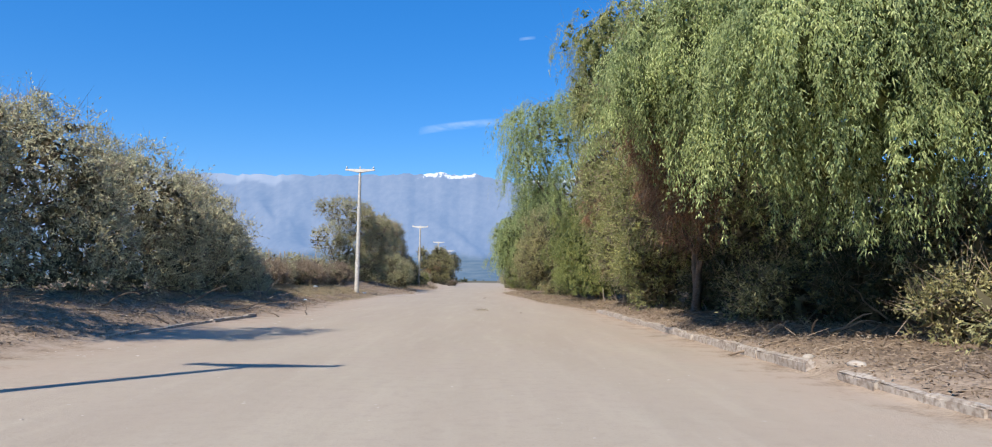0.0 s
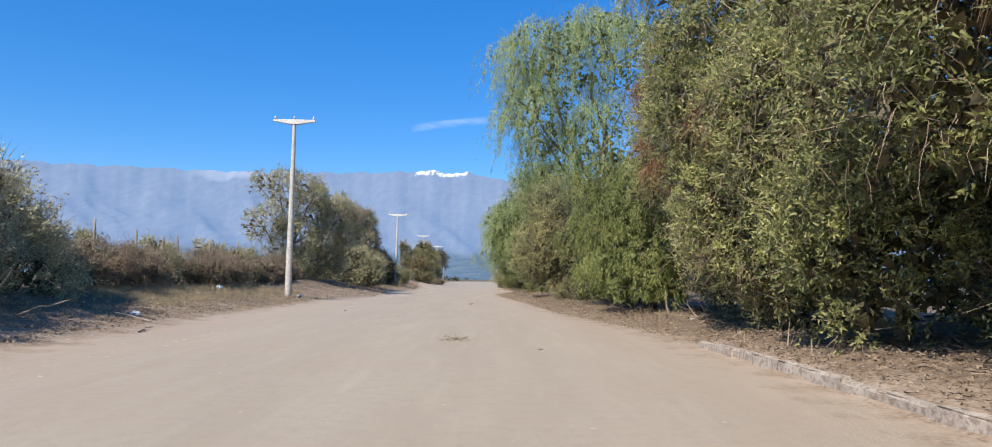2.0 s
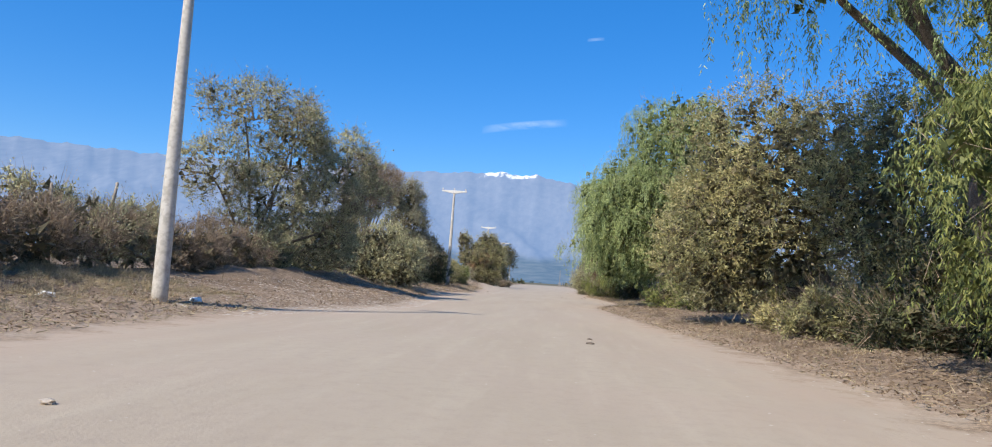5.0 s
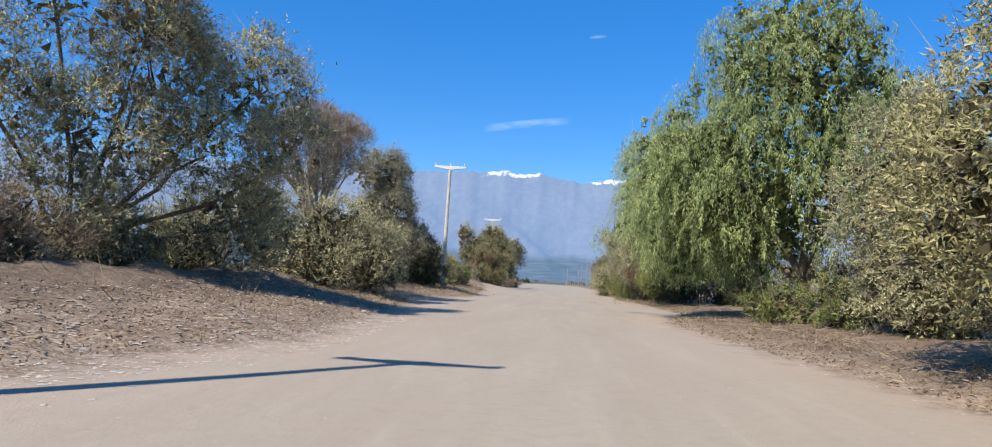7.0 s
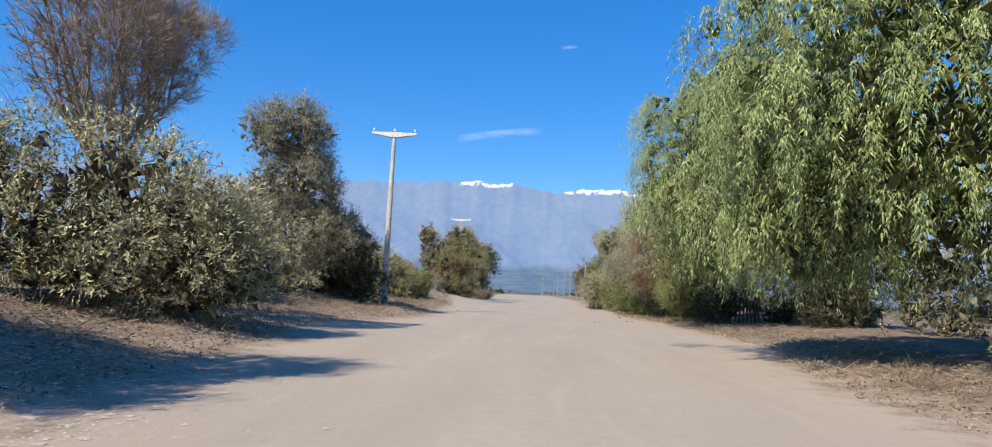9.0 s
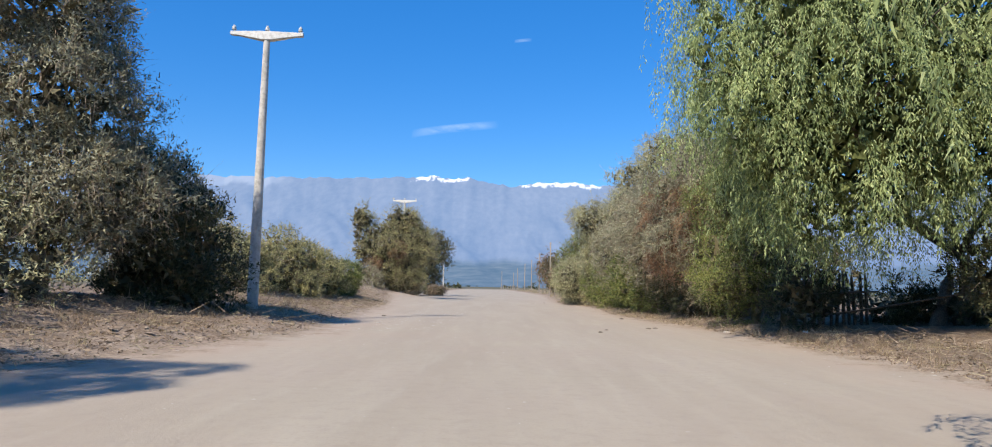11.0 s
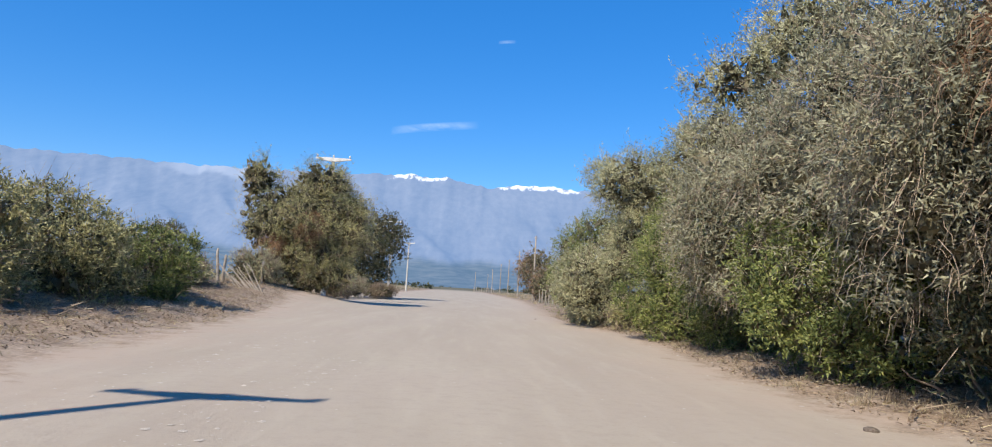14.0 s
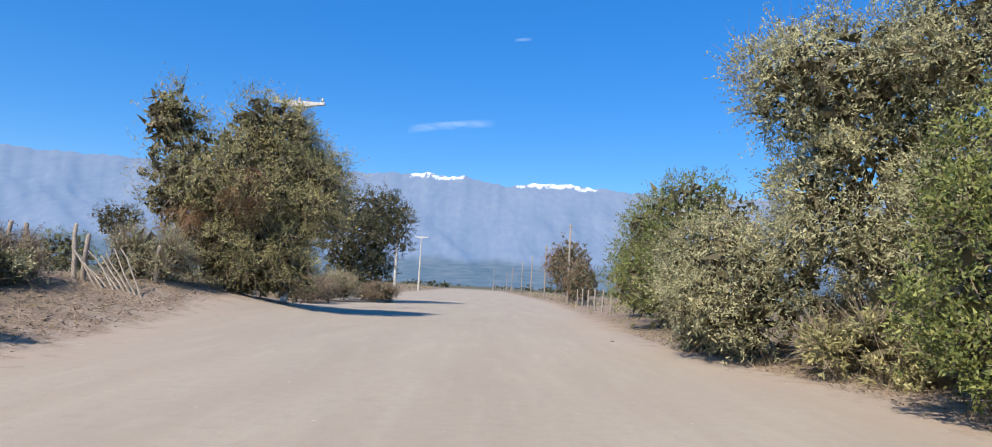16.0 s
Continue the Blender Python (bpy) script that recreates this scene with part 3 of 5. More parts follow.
# ---- far range ----
def build_range():
    prof = ((-75, 6.8), (-39, 7.2), (-30, 7.25), (-25, 7.45), (-20.8, 7.5), (-16, 7.7), (-9, 8.0), (-6.7, 8.15), (-4.2, 8.3), (-2.8, 8.15), (-1.8, 8.25), (-0.6, 8.05), (0.9, 7.75), (1.4, 7.6), (2.6, 7.85), (5, 8.05), (7, 7.95), (8.6, 7.8), (12, 7.5), (20, 7.3), (40, 7.0), (75, 6.6))
    az = np.radians(np.linspace(-58, 58, 440))
    rr = np.linspace(2300, 4550, 56)
    A, R = np.meshgrid(az, rr)
    crest = np.interp(np.degrees(az), [p[0] for p in prof], [p[1] for p in prof])
    rng = np.random.default_rng(4)
    jag = sum(np.sin(np.degrees(az) * f + rng.uniform(0, 6)) * a for f, a in ((2.3, 0.05), (4.7, 0.035), (9.1, 0.03), (17.0, 0.018), (31.0, 0.012)))
    el = np.radians(crest + jag - 0.02)
    s = (R - 2300) / 2250
    base = np.tan(0.0 * el)[None] + s**1.35 * np.tan(el)[None]
    ridge = np.empty_like(A)
    deg_az = np.degrees(az)
    for i, v in enumerate(s[:, 0]):
        for j, d in enumerate(deg_az):
            ridge[i, j] = noise.ridged_multi_fractal(Vector((d * 0.26 + 1.1 * v, v * 2.0, 7.3)), 0.95, 2.1, 6, 0.95, 1.8)
    ridge = (ridge - ridge.mean()) / ridge.std()
    H = R * (base + 0.0036 * ridge * np.sin(np.pi * np.clip(s, 0, 1)) ** 0.8)
    H[0] = -3
    X, Y = R * np.sin(A), R * np.cos(A)
    n, m = A.shape
    ii = np.arange(n * m).reshape(n, m)
    F = np.stack((ii[:-1, :-1], ii[:-1, 1:], ii[1:, 1:], ii[1:, :-1]), axis=-1).reshape(-1, 4)
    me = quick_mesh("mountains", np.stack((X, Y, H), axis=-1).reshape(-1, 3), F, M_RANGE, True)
    deg = np.degrees(A)
    peaks = np.exp(-((deg + 3.8) / 2.9) ** 4) + np.exp(-((deg - 5.6) / 4.2) ** 4)
    high = smooth((H / R - np.tan(el)[None] + 0.0125) / 0.009)
    attribute(me, "snow", (0.5 * np.clip(peaks, 0, 1) * high).ravel())
    attribute(me, "pale", (np.exp(-(((deg + 18.5) / 3.0) ** 4)) * smooth((H / R - np.tan(el)[None] + 0.012 + 0.003 * np.sin(deg * 2.1)) / 0.004)).ravel())
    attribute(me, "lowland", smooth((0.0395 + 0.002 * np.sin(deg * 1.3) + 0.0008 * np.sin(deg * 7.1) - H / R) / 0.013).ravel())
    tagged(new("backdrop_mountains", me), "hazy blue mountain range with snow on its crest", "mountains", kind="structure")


build_range()


def build_cloud(az0, el0, az1, el1, thick):
    """A thin streak of cloud far off, bowed along its length."""
    n, m, r = 40, 9, 4700
    V, T = [], []
    for i in range(n + 1):
        for j in range(m + 1):
            s, t = i / n, j / m * 2 - 1
            a = radians(az0 + (az1 - az0) * s)
            e = radians(el0 + (el1 - el0) * s**0.7 + t * thick)
            V.append((r * math.sin(a) * math.cos(e), r * math.cos(a) * math.cos(e), r * math.sin(e)))
            T.append(max(0.0, (1 - t * t)) * math.sin(math.pi * min(1, s * 1.02)) ** 0.7)
    F = [(i * (m + 1) + j, (i + 1) * (m + 1) + j, (i + 1) * (m + 1) + j + 1, i * (m + 1) + j + 1) for i in range(n) for j in range(m)]
    me = quick_mesh("cloud", V, F, M_CLOUD, True)
    attribute(me, "thick", T)
    ob = tagged(new("cloud", me), "thin white streak of cloud in a clear sky", "cloud", kind="structure")
    ob.visible_shadow = False


build_cloud(-6.2, 11.35, 0.6, 12.35, 0.34)
build_cloud(1.6, 18.45, 3.0, 18.6, 0.14)

# ---- utility poles ----


def ring_profile(bm, rings, seg=14):
    """A lathed solid about z from (z, radius) rings, closed at both ends."""
    loops = []
    for z, r in rings:
        loops.append([bm.verts.new((r * math.cos(2 * math.pi * k / seg), r * math.sin(2 * math.pi * k / seg), z)) for k in range(seg)])
    for a, b in zip(loops, loops[1:]):
        for k in range(seg):
            bm.faces.new((a[k], a[(k + 1) % seg], b[(k + 1) % seg], b[k]))
    bm.faces.new(loops[0][::-1])
    bm.faces.new(loops[-1])


def utility_pole(height=9.45):
    root = new("utility_pole")
    bm = bmesh.new()
    ring_profile(bm, [(-0.6, 0.185), (0, 0.18), (1.5, 0.17), (height * 0.5, 0.14), (height - 0.28, 0.1), (height - 0.2, 0.1)], 16)
    part("shaft", bm_mesh("shaft", bm, M_CONCRETE, True), root, "tapered round grey-beige concrete shaft")
    bm = bmesh.new()
    # crossarm: deep in the middle, tapering to its ends
    prof = [(-1.15, 0.0, 0.12), (-0.9, -0.02, 0.12), (-0.17, -0.15, 0.12), (0.17, -0.15, 0.12), (0.9, -0.02, 0.12), (1.15, 0.0, 0.12)]
    sec = []
    for x, lo, hi in prof:
        w = 0.07 if abs(x) > 0.5 else 0.125
        sec.append([bm.verts.new((x, sy * w, z)) for sy, z in ((-1, lo), (1, lo), (1, hi), (-1, hi))])
    for a, b in zip(sec, sec[1:]):
        for k in range(4):
            bm.faces.new((a[k], b[k], b[(k + 1) % 4], a[(k + 1) % 4]))
    bm.faces.new(sec[0])
    bm.faces.new(sec[-1][::-1])
    bmesh.ops.recalc_face_normals(bm, faces=bm.faces)
    bmesh.ops.bevel(bm, geom=bm.edges[:], offset=0.012, segments=1, affect="EDGES")
    bmesh.ops.translate(bm, verts=bm.verts, vec=(0, 0, height - 0.12))
    arm = part("crossarm", bm_mesh("crossarm", bm, M_CONCRETE_PALE), root, "pale concrete crossarm deepest at its middle")
    bm = bmesh.new()
    ring_profile(bm, [(0, 0.03), (0.05, 0.03), (0.052, 0.07), (0.08, 0.075), (0.1, 0.045), (0.12, 0.065), (0.15, 0.06), (0.17, 0.035), (0.2, 0.03)], 12)
    ins = bm_mesh("insulator", bm, M_PORCELAIN, True)
    for x in (-1.05, 0.0, 1.05):
        o = part("insulator", ins, arm, "small pin insulator")
        o.location = (x, 0, height)
    return tagged(root, "tall round concrete utility pole with a short crossarm", "utility pole", "poles along the verge")


# x, y, how much deeper or shallower each one is set, lean
POLES = ((-9.2, 3.4, 0, 0), (-10.72, 57.45, 0.3, 0), (-11.12, 107.6, -0.72, 0.4), (-12.0, 155.0, -0.35, 0), (-12.6, 203.0, 0, 0), (-13.9, 251.0, 0, 0))
pole = utility_pole()
pole.matrix_basis = pose(POLES[0][0], POLES[0][1], gz(*POLES[0][:2]))
for x, y, up, lean in POLES[1:]:
    copy_thing(pole, pose(x, y, gz(x, y) + up, 0, lean, 0))


def slim_pole(height):
    root = new("slim_pole")
    bm = bmesh.new()
    ring_profile(bm, [(-0.4, 0.12), (0, 0.12), (height * 0.6, 0.1), (height, 0.08)], 10)
    part("shaft", bm_mesh("shaft", bm, M_PALEWOOD, True), root)
    bm = bmesh.new()
    bmesh.ops.create_cube(bm, size=1)
    bmesh.ops.scale(bm, verts=bm.verts, vec=(0.5, 0.07, 0.07))
    bmesh.ops.translate(bm, verts=bm.verts, vec=(0, 0.11, height - 0.25))
    part("bracket", bm_mesh("bracket", bm, M_STEEL), root)
    return tagged(root, "slim pale roadside pole beyond the shrubs", "pole", "slim poles along the far road")


thin = slim_pole(7.9)
thin.matrix_basis = pose(5.3, 194, gz(5.3, 194))
for x, y in ((6.2, 230), (7.0, 270), (6.8, 300), (6.7, 350), (2.0, 400), (8.0, 430)):
    copy_thing(thin, pose(x, y, gz(x, y)))

# ---- trees and shrubs ----
COUNT = [0]


def stems_to(base, lobes, rng, girth, stems=1, twigs=5):
    """Trunks from the base to the middle of each lobe, then limbs that fan out inside it."""
    bx, by = base
    z0 = gz(bx, by) - 0.15
    trunk, limbs = [], []
    low = min(l[2] for l in lobes)
    fork = (bx, by, max(z0 + 0.5, z0 + 0.45 * (low - z0)))
    for k in range(stems):
        a = np.array([bx, by, z0]) + np.array([rng.normal() * 0.25 * (k > 0), rng.normal() * 0.25 * (k > 0), 0])
        b = np.array(fork) + rng.normal(size=3) * 0.25 * (k > 0)
        trunk.append(wander(a, b, girth * 1.25, girth * 0.8, rng, 5, 0.15))
    for l in lobes:
        c, r = np.array(l[:3]), np.array(l[3:6])
        j = c - np.array([0, 0, 0.25 * r[2]])
        trunk.append(wander(fork, j, girth * 0.6, girth * 0.28, rng, 6, 0.2))
        for _ in range(twigs):
            d = unit(rng.normal(size=3) + np.array([0, 0, 0.35]))
            limbs.append(wander(j, c + d * r * 0.88, girth * 0.32, 0.012, rng, 6, 0.25))
    return trunk, limbs


def plant(kind, label, category, base, lobes, leaf, mat, n, girth=0.14, stems=1, group="", twig_n=0, twig_mat=None, dead=None, core=36, fill=22, shag=0, gaps=0.2, inner=0.7, rough=0.22, puff=1.0, floor=0.0, **how):
    """One tree or shrub. leaf: 'shrub' or 'weep'; n: leaves in all, shared out by the size of the lobes; dead: lobes of dry brown twigs."""
    COUNT[0] += 1
    seed = 100 + COUNT[0] * 7
    rng = np.random.default_rng(seed)
    root = new(kind)
    size = np.array([shell_area(l) for l in lobes])
    share = 0.8 * size / size.sum()
    crown, sprigs, inside = [], [], []
    for l, s in zip(lobes, share):
        tufts = clumps(l, rng, seed, inner, rough, gaps, [o for o in lobes if o is not l], puff)
        if leaf == "weep":
            crown.append(weeping_leaves(l, tufts, int(n * s), rng, floor=floor, **how))
        else:
            a, b = shrub_leaves(l, tufts, int(n * s), rng, **how)
            crown.append(a)
            sprigs.append(b)
        # dark blades within: the shaded hollows of the crown, given by colour
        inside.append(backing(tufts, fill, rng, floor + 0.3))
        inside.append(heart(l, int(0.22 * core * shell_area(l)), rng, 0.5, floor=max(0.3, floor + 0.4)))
        if shag:
            sprigs.append(strands(tufts, int(shag * s), rng, 0.42, 0.011, 0.8))
        if twig_n:
            sprigs.append(thin_twigs(tufts, int(0.7 * twig_n * s), rng))
    trunk, limbs = stems_to(base, lobes, rng, girth, stems)
    for k, line in enumerate(trunk):
        part("trunk" if k < stems else "limb", quick_mesh("trunk", *tubes([line], 7), M_BARK, True), root)
    tagged(part("branchwork", quick_mesh("branchwork", *tubes(limbs, 5), M_BARK, True), root), kind="stuff")
    part("crown", quick_mesh("crown", *join(crown), mat), root)
    tagged(part("inner_foliage", quick_mesh("inner_foliage", *join(inside), M_INNER_GREEN_SHADE if leaf == "weep" else M_INNER_SHADE), root), kind="stuff")
    if sprigs:
        tagged(part("twigwork", quick_mesh("twigwork", *join(sprigs), twig_mat or M_TWIG), root), kind="stuff")
    if dead:
        tuft = []
        for l in dead:
            k = int(60 * shell_area(l))
            tufts = clumps(l, rng, seed + 1, 0.5, 0.25, 0.0, (), 0.7)
            tuft.append(strands(tufts, int(0.8 * k), rng, 0.42, 0.011, 0.8))
            tuft.append(thin_twigs(tufts, 2 * k, rng, 0.16, 0.03, 0.7, 0.3, 0.4))
        part("dead_tuft", quick_mesh("dead_tuft", *join(tuft), M_BROWN), root, "dry brown dead twigs")
    return tagged(root, label, category, group)


RIGHT = "trees along the kerb side"
LEFT = "shrubs on the bank"
# kerb side, from the start of the walk onwards
plant("pepper_tree", "weeping pepper tree with bright green hanging curtains", "tree", (10.2, 16.4), [(7.2, 13.9, 5.4, 3.6, 3.2, 2.9), (8.8, 15.6, 7.0, 3.6, 3.4, 2.2), (5.9, 14.6, 6.6, 2.8, 3.0, 2.2), (4.2, 16.8, 6.0, 1.7, 2.0, 1.2)], "weep", M_PEPPER, 250000, 0.11, 2, RIGHT, cover=0.9, hang=1.5, floor=1.5, gaps=0.0, length=0.095, width=0.021, core=62)
plant("shrub", "dry olive shrub in the shade under a pepper tree", "shrub", (10.6, 15.6), [(10.6, 15.6, 1.9, 1.7, 1.9, 1.9), (11.2, 14.6, 4.6, 1.9, 1.9, 2.4)], "shrub", M_OLIVE, 15346, 0.08, 3, RIGHT, 500, dead=[(10.2, 15.2, 6.0, 1.2, 1.4, 1.5)], spray=0.42)
plant("shrub", "low dusty shrub growing behind the broken kerb", "shrub", (8.0, 19.6), [(7.4, 19.4, 1.0, 1.1, 1.6, 1.0), (9.6, 20.8, 1.5, 1.6, 2.0, 1.5)], "shrub", M_OLIVE, 11936, 0.05, 3, RIGHT, 600, spray=0.42)
plant("thorn_tree", "dense olive-green thorn tree with a large dead brown patch", "tree", (6.9, 25.4), [(7.0, 21.8, 5.4, 2.9, 3.0, 2.8), (7.4, 22.8, 8.6, 3.5, 3.6, 3.0), (6.2, 26.2, 5.0, 2.2, 2.6, 2.6), (3.9, 19.6, 6.0, 1.4, 1.8, 1.0)], "shrub", M_PEPPER_DRY, 100000, 0.13, 2, RIGHT, 3500, shag=2500, length=0.105, width=0.03, rise=0.1, gaps=0.15, core=40, dead=[(4.3, 18.6, 4.9, 1.15, 1.4, 1.7), (5.0, 18.4, 3.2, 0.8, 1.0, 1.2), (5.4, 22.6, 4.4, 1.1, 1.5, 1.8)])
plant("thorn_tree", "tall dusty thorn tree with dead brown tufts", "tree", (8.2, 34.0), [(7.4, 32.0, 4.8, 3.0, 2.8, 3.0), (7.0, 36.4, 6.6, 3.2, 3.2, 3.2), (6.8, 35.6, 3.0, 2.2, 3.0, 2.2), (7.0, 40.4, 5.8, 2.5, 2.6, 2.5)], "shrub", M_PEPPER_DRY, 110000, 0.2, 2, RIGHT, 5000, shag=4000, length=0.105, width=0.033, gaps=0.1, core=44, dead=[(5.8, 40.4, 7.0, 1.5, 1.5, 1.1), (5.4, 39.0, 4.8, 0.8, 1.0, 0.9), (5.4, 34.0, 5.2, 0.8, 1.0, 0.6)], rise=0.25)
plant("shrub", "dark leafy shrub in the shade of a thorn tree", "shrub", (9.0, 28.5), [(9.0, 28.5, 2.6, 1.9, 2.6, 2.5), (6.4, 29.6, 2.2, 1.5, 1.9, 2.1)], "shrub", M_PEPPER_DRY, 36000, 0.08, 3, RIGHT, 900)
# dark leaf added behind, where only shade lies
plant("shrub", "leafy shrub coloured dark for the shade of a pepper tree", "shrub", (11.0, 22.0), [(11.0, 22.0, 2.8, 1.9, 2.8, 2.8)], "shrub", M_DARK, 12180, 0.08, 3, RIGHT, 500)
plant("pepper_tree", "tall dusty pepper tree with grey hanging branches", "tree", (9.4, 35.0), [(8.8, 33.0, 9.4, 3.4, 3.6, 2.6), (5.8, 36.4, 10.8, 2.7, 3.0, 2.3), (5.6, 34.4, 12.6, 2.6, 2.6, 1.7)], "weep", M_PEPPER_DRY, 60000, 0.2, 1, RIGHT, 900, hang=1.5, floor=5.4, length=0.13, width=0.023)
plant("shrub", "tangled olive shrub in shade beside a leaning post", "shrub", (8.0, 38.5), [(7.9, 38.8, 2.2, 1.8, 2.8, 2.0), (7.6, 35.0, 1.4, 1.4, 2.0, 1.3)], "shrub", M_OLIVE, 28000, 0.07, 3, RIGHT, 900, spray=0.42)
plant("pepper_tree", "tall lacy pepper tree with thin hanging branches", "tree", (6.8, 55.4), [(3.2, 54.4, 12.6, 3.1, 3.0, 2.5), (6.6, 55.5, 13.4, 3.8, 3.8, 2.6), (2.4, 53.2, 9.8, 2.1, 2.0, 1.7), (3.2, 55.4, 8.4, 1.7, 1.6, 1.4), (5.8, 54.2, 8.4, 2.4, 2.6, 2.4)], "weep", M_PEPPER, 125000, 0.24, 1, RIGHT, 1500, hang=2.3, floor=4.9, gaps=0.3, fill=7, core=6, length=0.13, width=0.023)
plant("pepper_tree", "low bushy pepper tree with foliage down to the ground", "tree", (6.6, 46.0), [(6.5, 45.6, 3.9, 2.6, 3.0, 3.2), (6.2, 45.0, 1.6, 2.3, 2.7, 1.6)], "weep", M_GREEN, 48000, 0.14, 2, RIGHT, 500, hang=1.1, floor=0.35)
plant("pepper_tree", "low bushy pepper tree with foliage down to the ground", "tree", (6.6, 52.0), [(6.6, 51.6, 4.0, 2.7, 3.2, 3.4), (6.5, 51.2, 1.7, 2.5, 3.0, 1.7)], "weep", M_GREEN, 48000, 0.14, 2, RIGHT, 500, hang=1.1, floor=0.35)
plant("thorn_tree", "broad rounded olive thorn tree", "tree", (6.8, 63.5), [(5.5, 64.5, 4.4, 3.3, 3.6, 3.4), (3.9, 66.5, 2.8, 2.0, 3.0, 2.3), (7.8, 60.5, 3.6, 3.0, 3.0, 3.2)], "shrub", M_OLIVE, 78000, 0.17, 3, RIGHT, 1200, rise=0.2, gaps=0.1, core=44, length=0.105, width=0.03, spray=0.42)
plant("shrub", "grey dusty shrub with yellowing leaves", "shrub", (6.6, 75.2), [(6.5, 75.2, 3.6, 2.1, 2.2, 3.2), (6.3, 74.6, 1.6, 1.9, 2.2, 1.6)], "shrub", M_SAGE, 27283, 0.1, 3, RIGHT, 1200, spray=0.42)
plant("pepper_tree", "large weeping pepper tree overhanging the road", "tree", (6.2, 84.5), [(4.4, 84.8, 5.6, 5.2, 4.6, 3.6), (5.4, 83.0, 9.6, 3.6, 4.0, 2.9), (3.6, 87.4, 4.0, 4.1, 3.6, 2.8), (8.2, 83.0, 6.8, 3.0, 3.6, 3.2)], "weep", M_PEPPER, 165000, 0.26, 2, RIGHT, 900, hang=1.6, floor=1.0, length=0.13, width=0.023, core=34, fill=22)
plant("shrub", "low green seedlings under a pepper tree", "shrub", (5.8, 78.5), [(5.9, 78.4, 0.9, 1.4, 1.6, 0.8), (4.6, 81.0, 0.8, 1.2, 1.6, 0.7)], "shrub", M_GREEN, 8526, 0.03, 3, RIGHT, 200)
plant("pepper_tree", "weeping pepper tree with yellow-green curtains", "tree", (8.9, 104.6), [(4.2, 101.6, 6.2, 4.0, 3.4, 3.2), (5.4, 102.0, 9.0, 4.2, 3.8, 2.9), (5.6, 103.4, 4.8, 3.8, 2.2, 2.4), (8.4, 101.0, 6.0, 2.6, 3.0, 3.2)], "weep", M_PEPPER, 185000, 0.17, 2, RIGHT, 700, hang=1.9, floor=1.25, gaps=0.0, length=0.11, width=0.022, core=60, fill=26)
plant("shrub", "fresh green shrub in front of a grey thicket", "shrub", (4.9, 108.8), [(4.7, 108.8, 3.9, 1.7, 1.4, 1.6), (4.6, 108.4, 1.8, 1.9, 1.5, 1.6)], "shrub", M_GREEN, 64000, 0.08, 3, RIGHT, 400, length=0.06, width=0.022, gaps=0.15, core=36)
plant("tamarisk", "large grey-brown feathery tamarisk with drooping twigs", "tree", (5.8, 112.4), [(5.3, 112.6, 4.0, 3.1, 3.4, 3.1), (4.4, 116.0, 3.6, 2.4, 2.8, 2.4), (5.9, 113.6, 5.4, 2.4, 2.6, 1.9)], "shrub", M_TAUPE, 110000, 0.16, 3, RIGHT, 2500, dead=[(3.8, 110.8, 3.8, 1.2, 1.4, 1.4), (3.3, 113.8, 4.2, 1.1, 1.4, 1.3), (3.2, 112.6, 2.6, 0.9, 1.2, 1.0), (4.0, 114.8, 5.2, 1.2, 1.5, 1.2)], rise=0.1, length=0.105, width=0.026, gaps=0.15, core=34, shag=6000, spray=0.42)
plant("shrub", "bright green shrub at the road edge", "shrub", (4.8, 120.2), [(4.65, 120.2, 2.1, 2.1, 2.2, 1.9), (4.5, 119.6, 1.1, 2.0, 2.1, 1.1)], "shrub", M_GREEN, 40000, 0.07, 3, RIGHT, 300, length=0.08, width=0.033, gaps=0.15, core=36)
plant("tamarisk", "grey feathery tamarisk behind a green shrub", "tree", (6.0, 119.0), [(4.6, 119.4, 3.8, 2.6, 2.6, 2.5), (3.8, 123.4, 3.4, 2.2, 2.6, 2.3)], "shrub", M_TAUPE, 66000, 0.13, 3, RIGHT, 1500, rise=0.15, length=0.105, width=0.026, gaps=0.15, core=34, shag=3000, spray=0.42)
plant("thorn_tree", "tall grey-green thorn tree with layered crown", "tree", (7.0, 127.0), [(5.6, 128.4, 6.0, 2.4, 2.2, 1.3), (5.0, 128.0, 7.9, 1.5, 1.6, 1.0), (7.0, 127.0, 9.0, 2.4, 2.4, 1.5), (7.4, 126.6, 4.6, 2.4, 2.4, 1.8), (8.2, 125.0, 6.8, 2.2, 2.4, 1.6)], "shrub", M_SAGE, 60000, 0.17, 1, RIGHT, 1500, rise=0.2, length=0.105, width=0.026, core=34, spray=0.42)
plant("shrub", "bright green shrub with dry twigs", "shrub", (5.0, 126.4), [(5.05, 126.2, 2.4, 2.1, 2.7, 2.3), (4.9, 126.0, 1.2, 2.0, 2.6, 1.2)], "shrub", M_GREEN, 46000, 0.07, 3, RIGHT, 700, length=0.08, width=0.033, gaps=0.15, core=36)
plant("shrub", "yellow-green leafy shrub at the road edge", "shrub", (4.6, 131.0), [(4.5, 130.8, 2.3, 2.0, 2.2, 2.1), (4.3, 130.4, 1.1, 1.9, 2.1, 1.1)], "shrub", M_GREEN, 40000, 0.07, 3, RIGHT, 400, length=0.08, width=0.033, gaps=0.15, core=36)
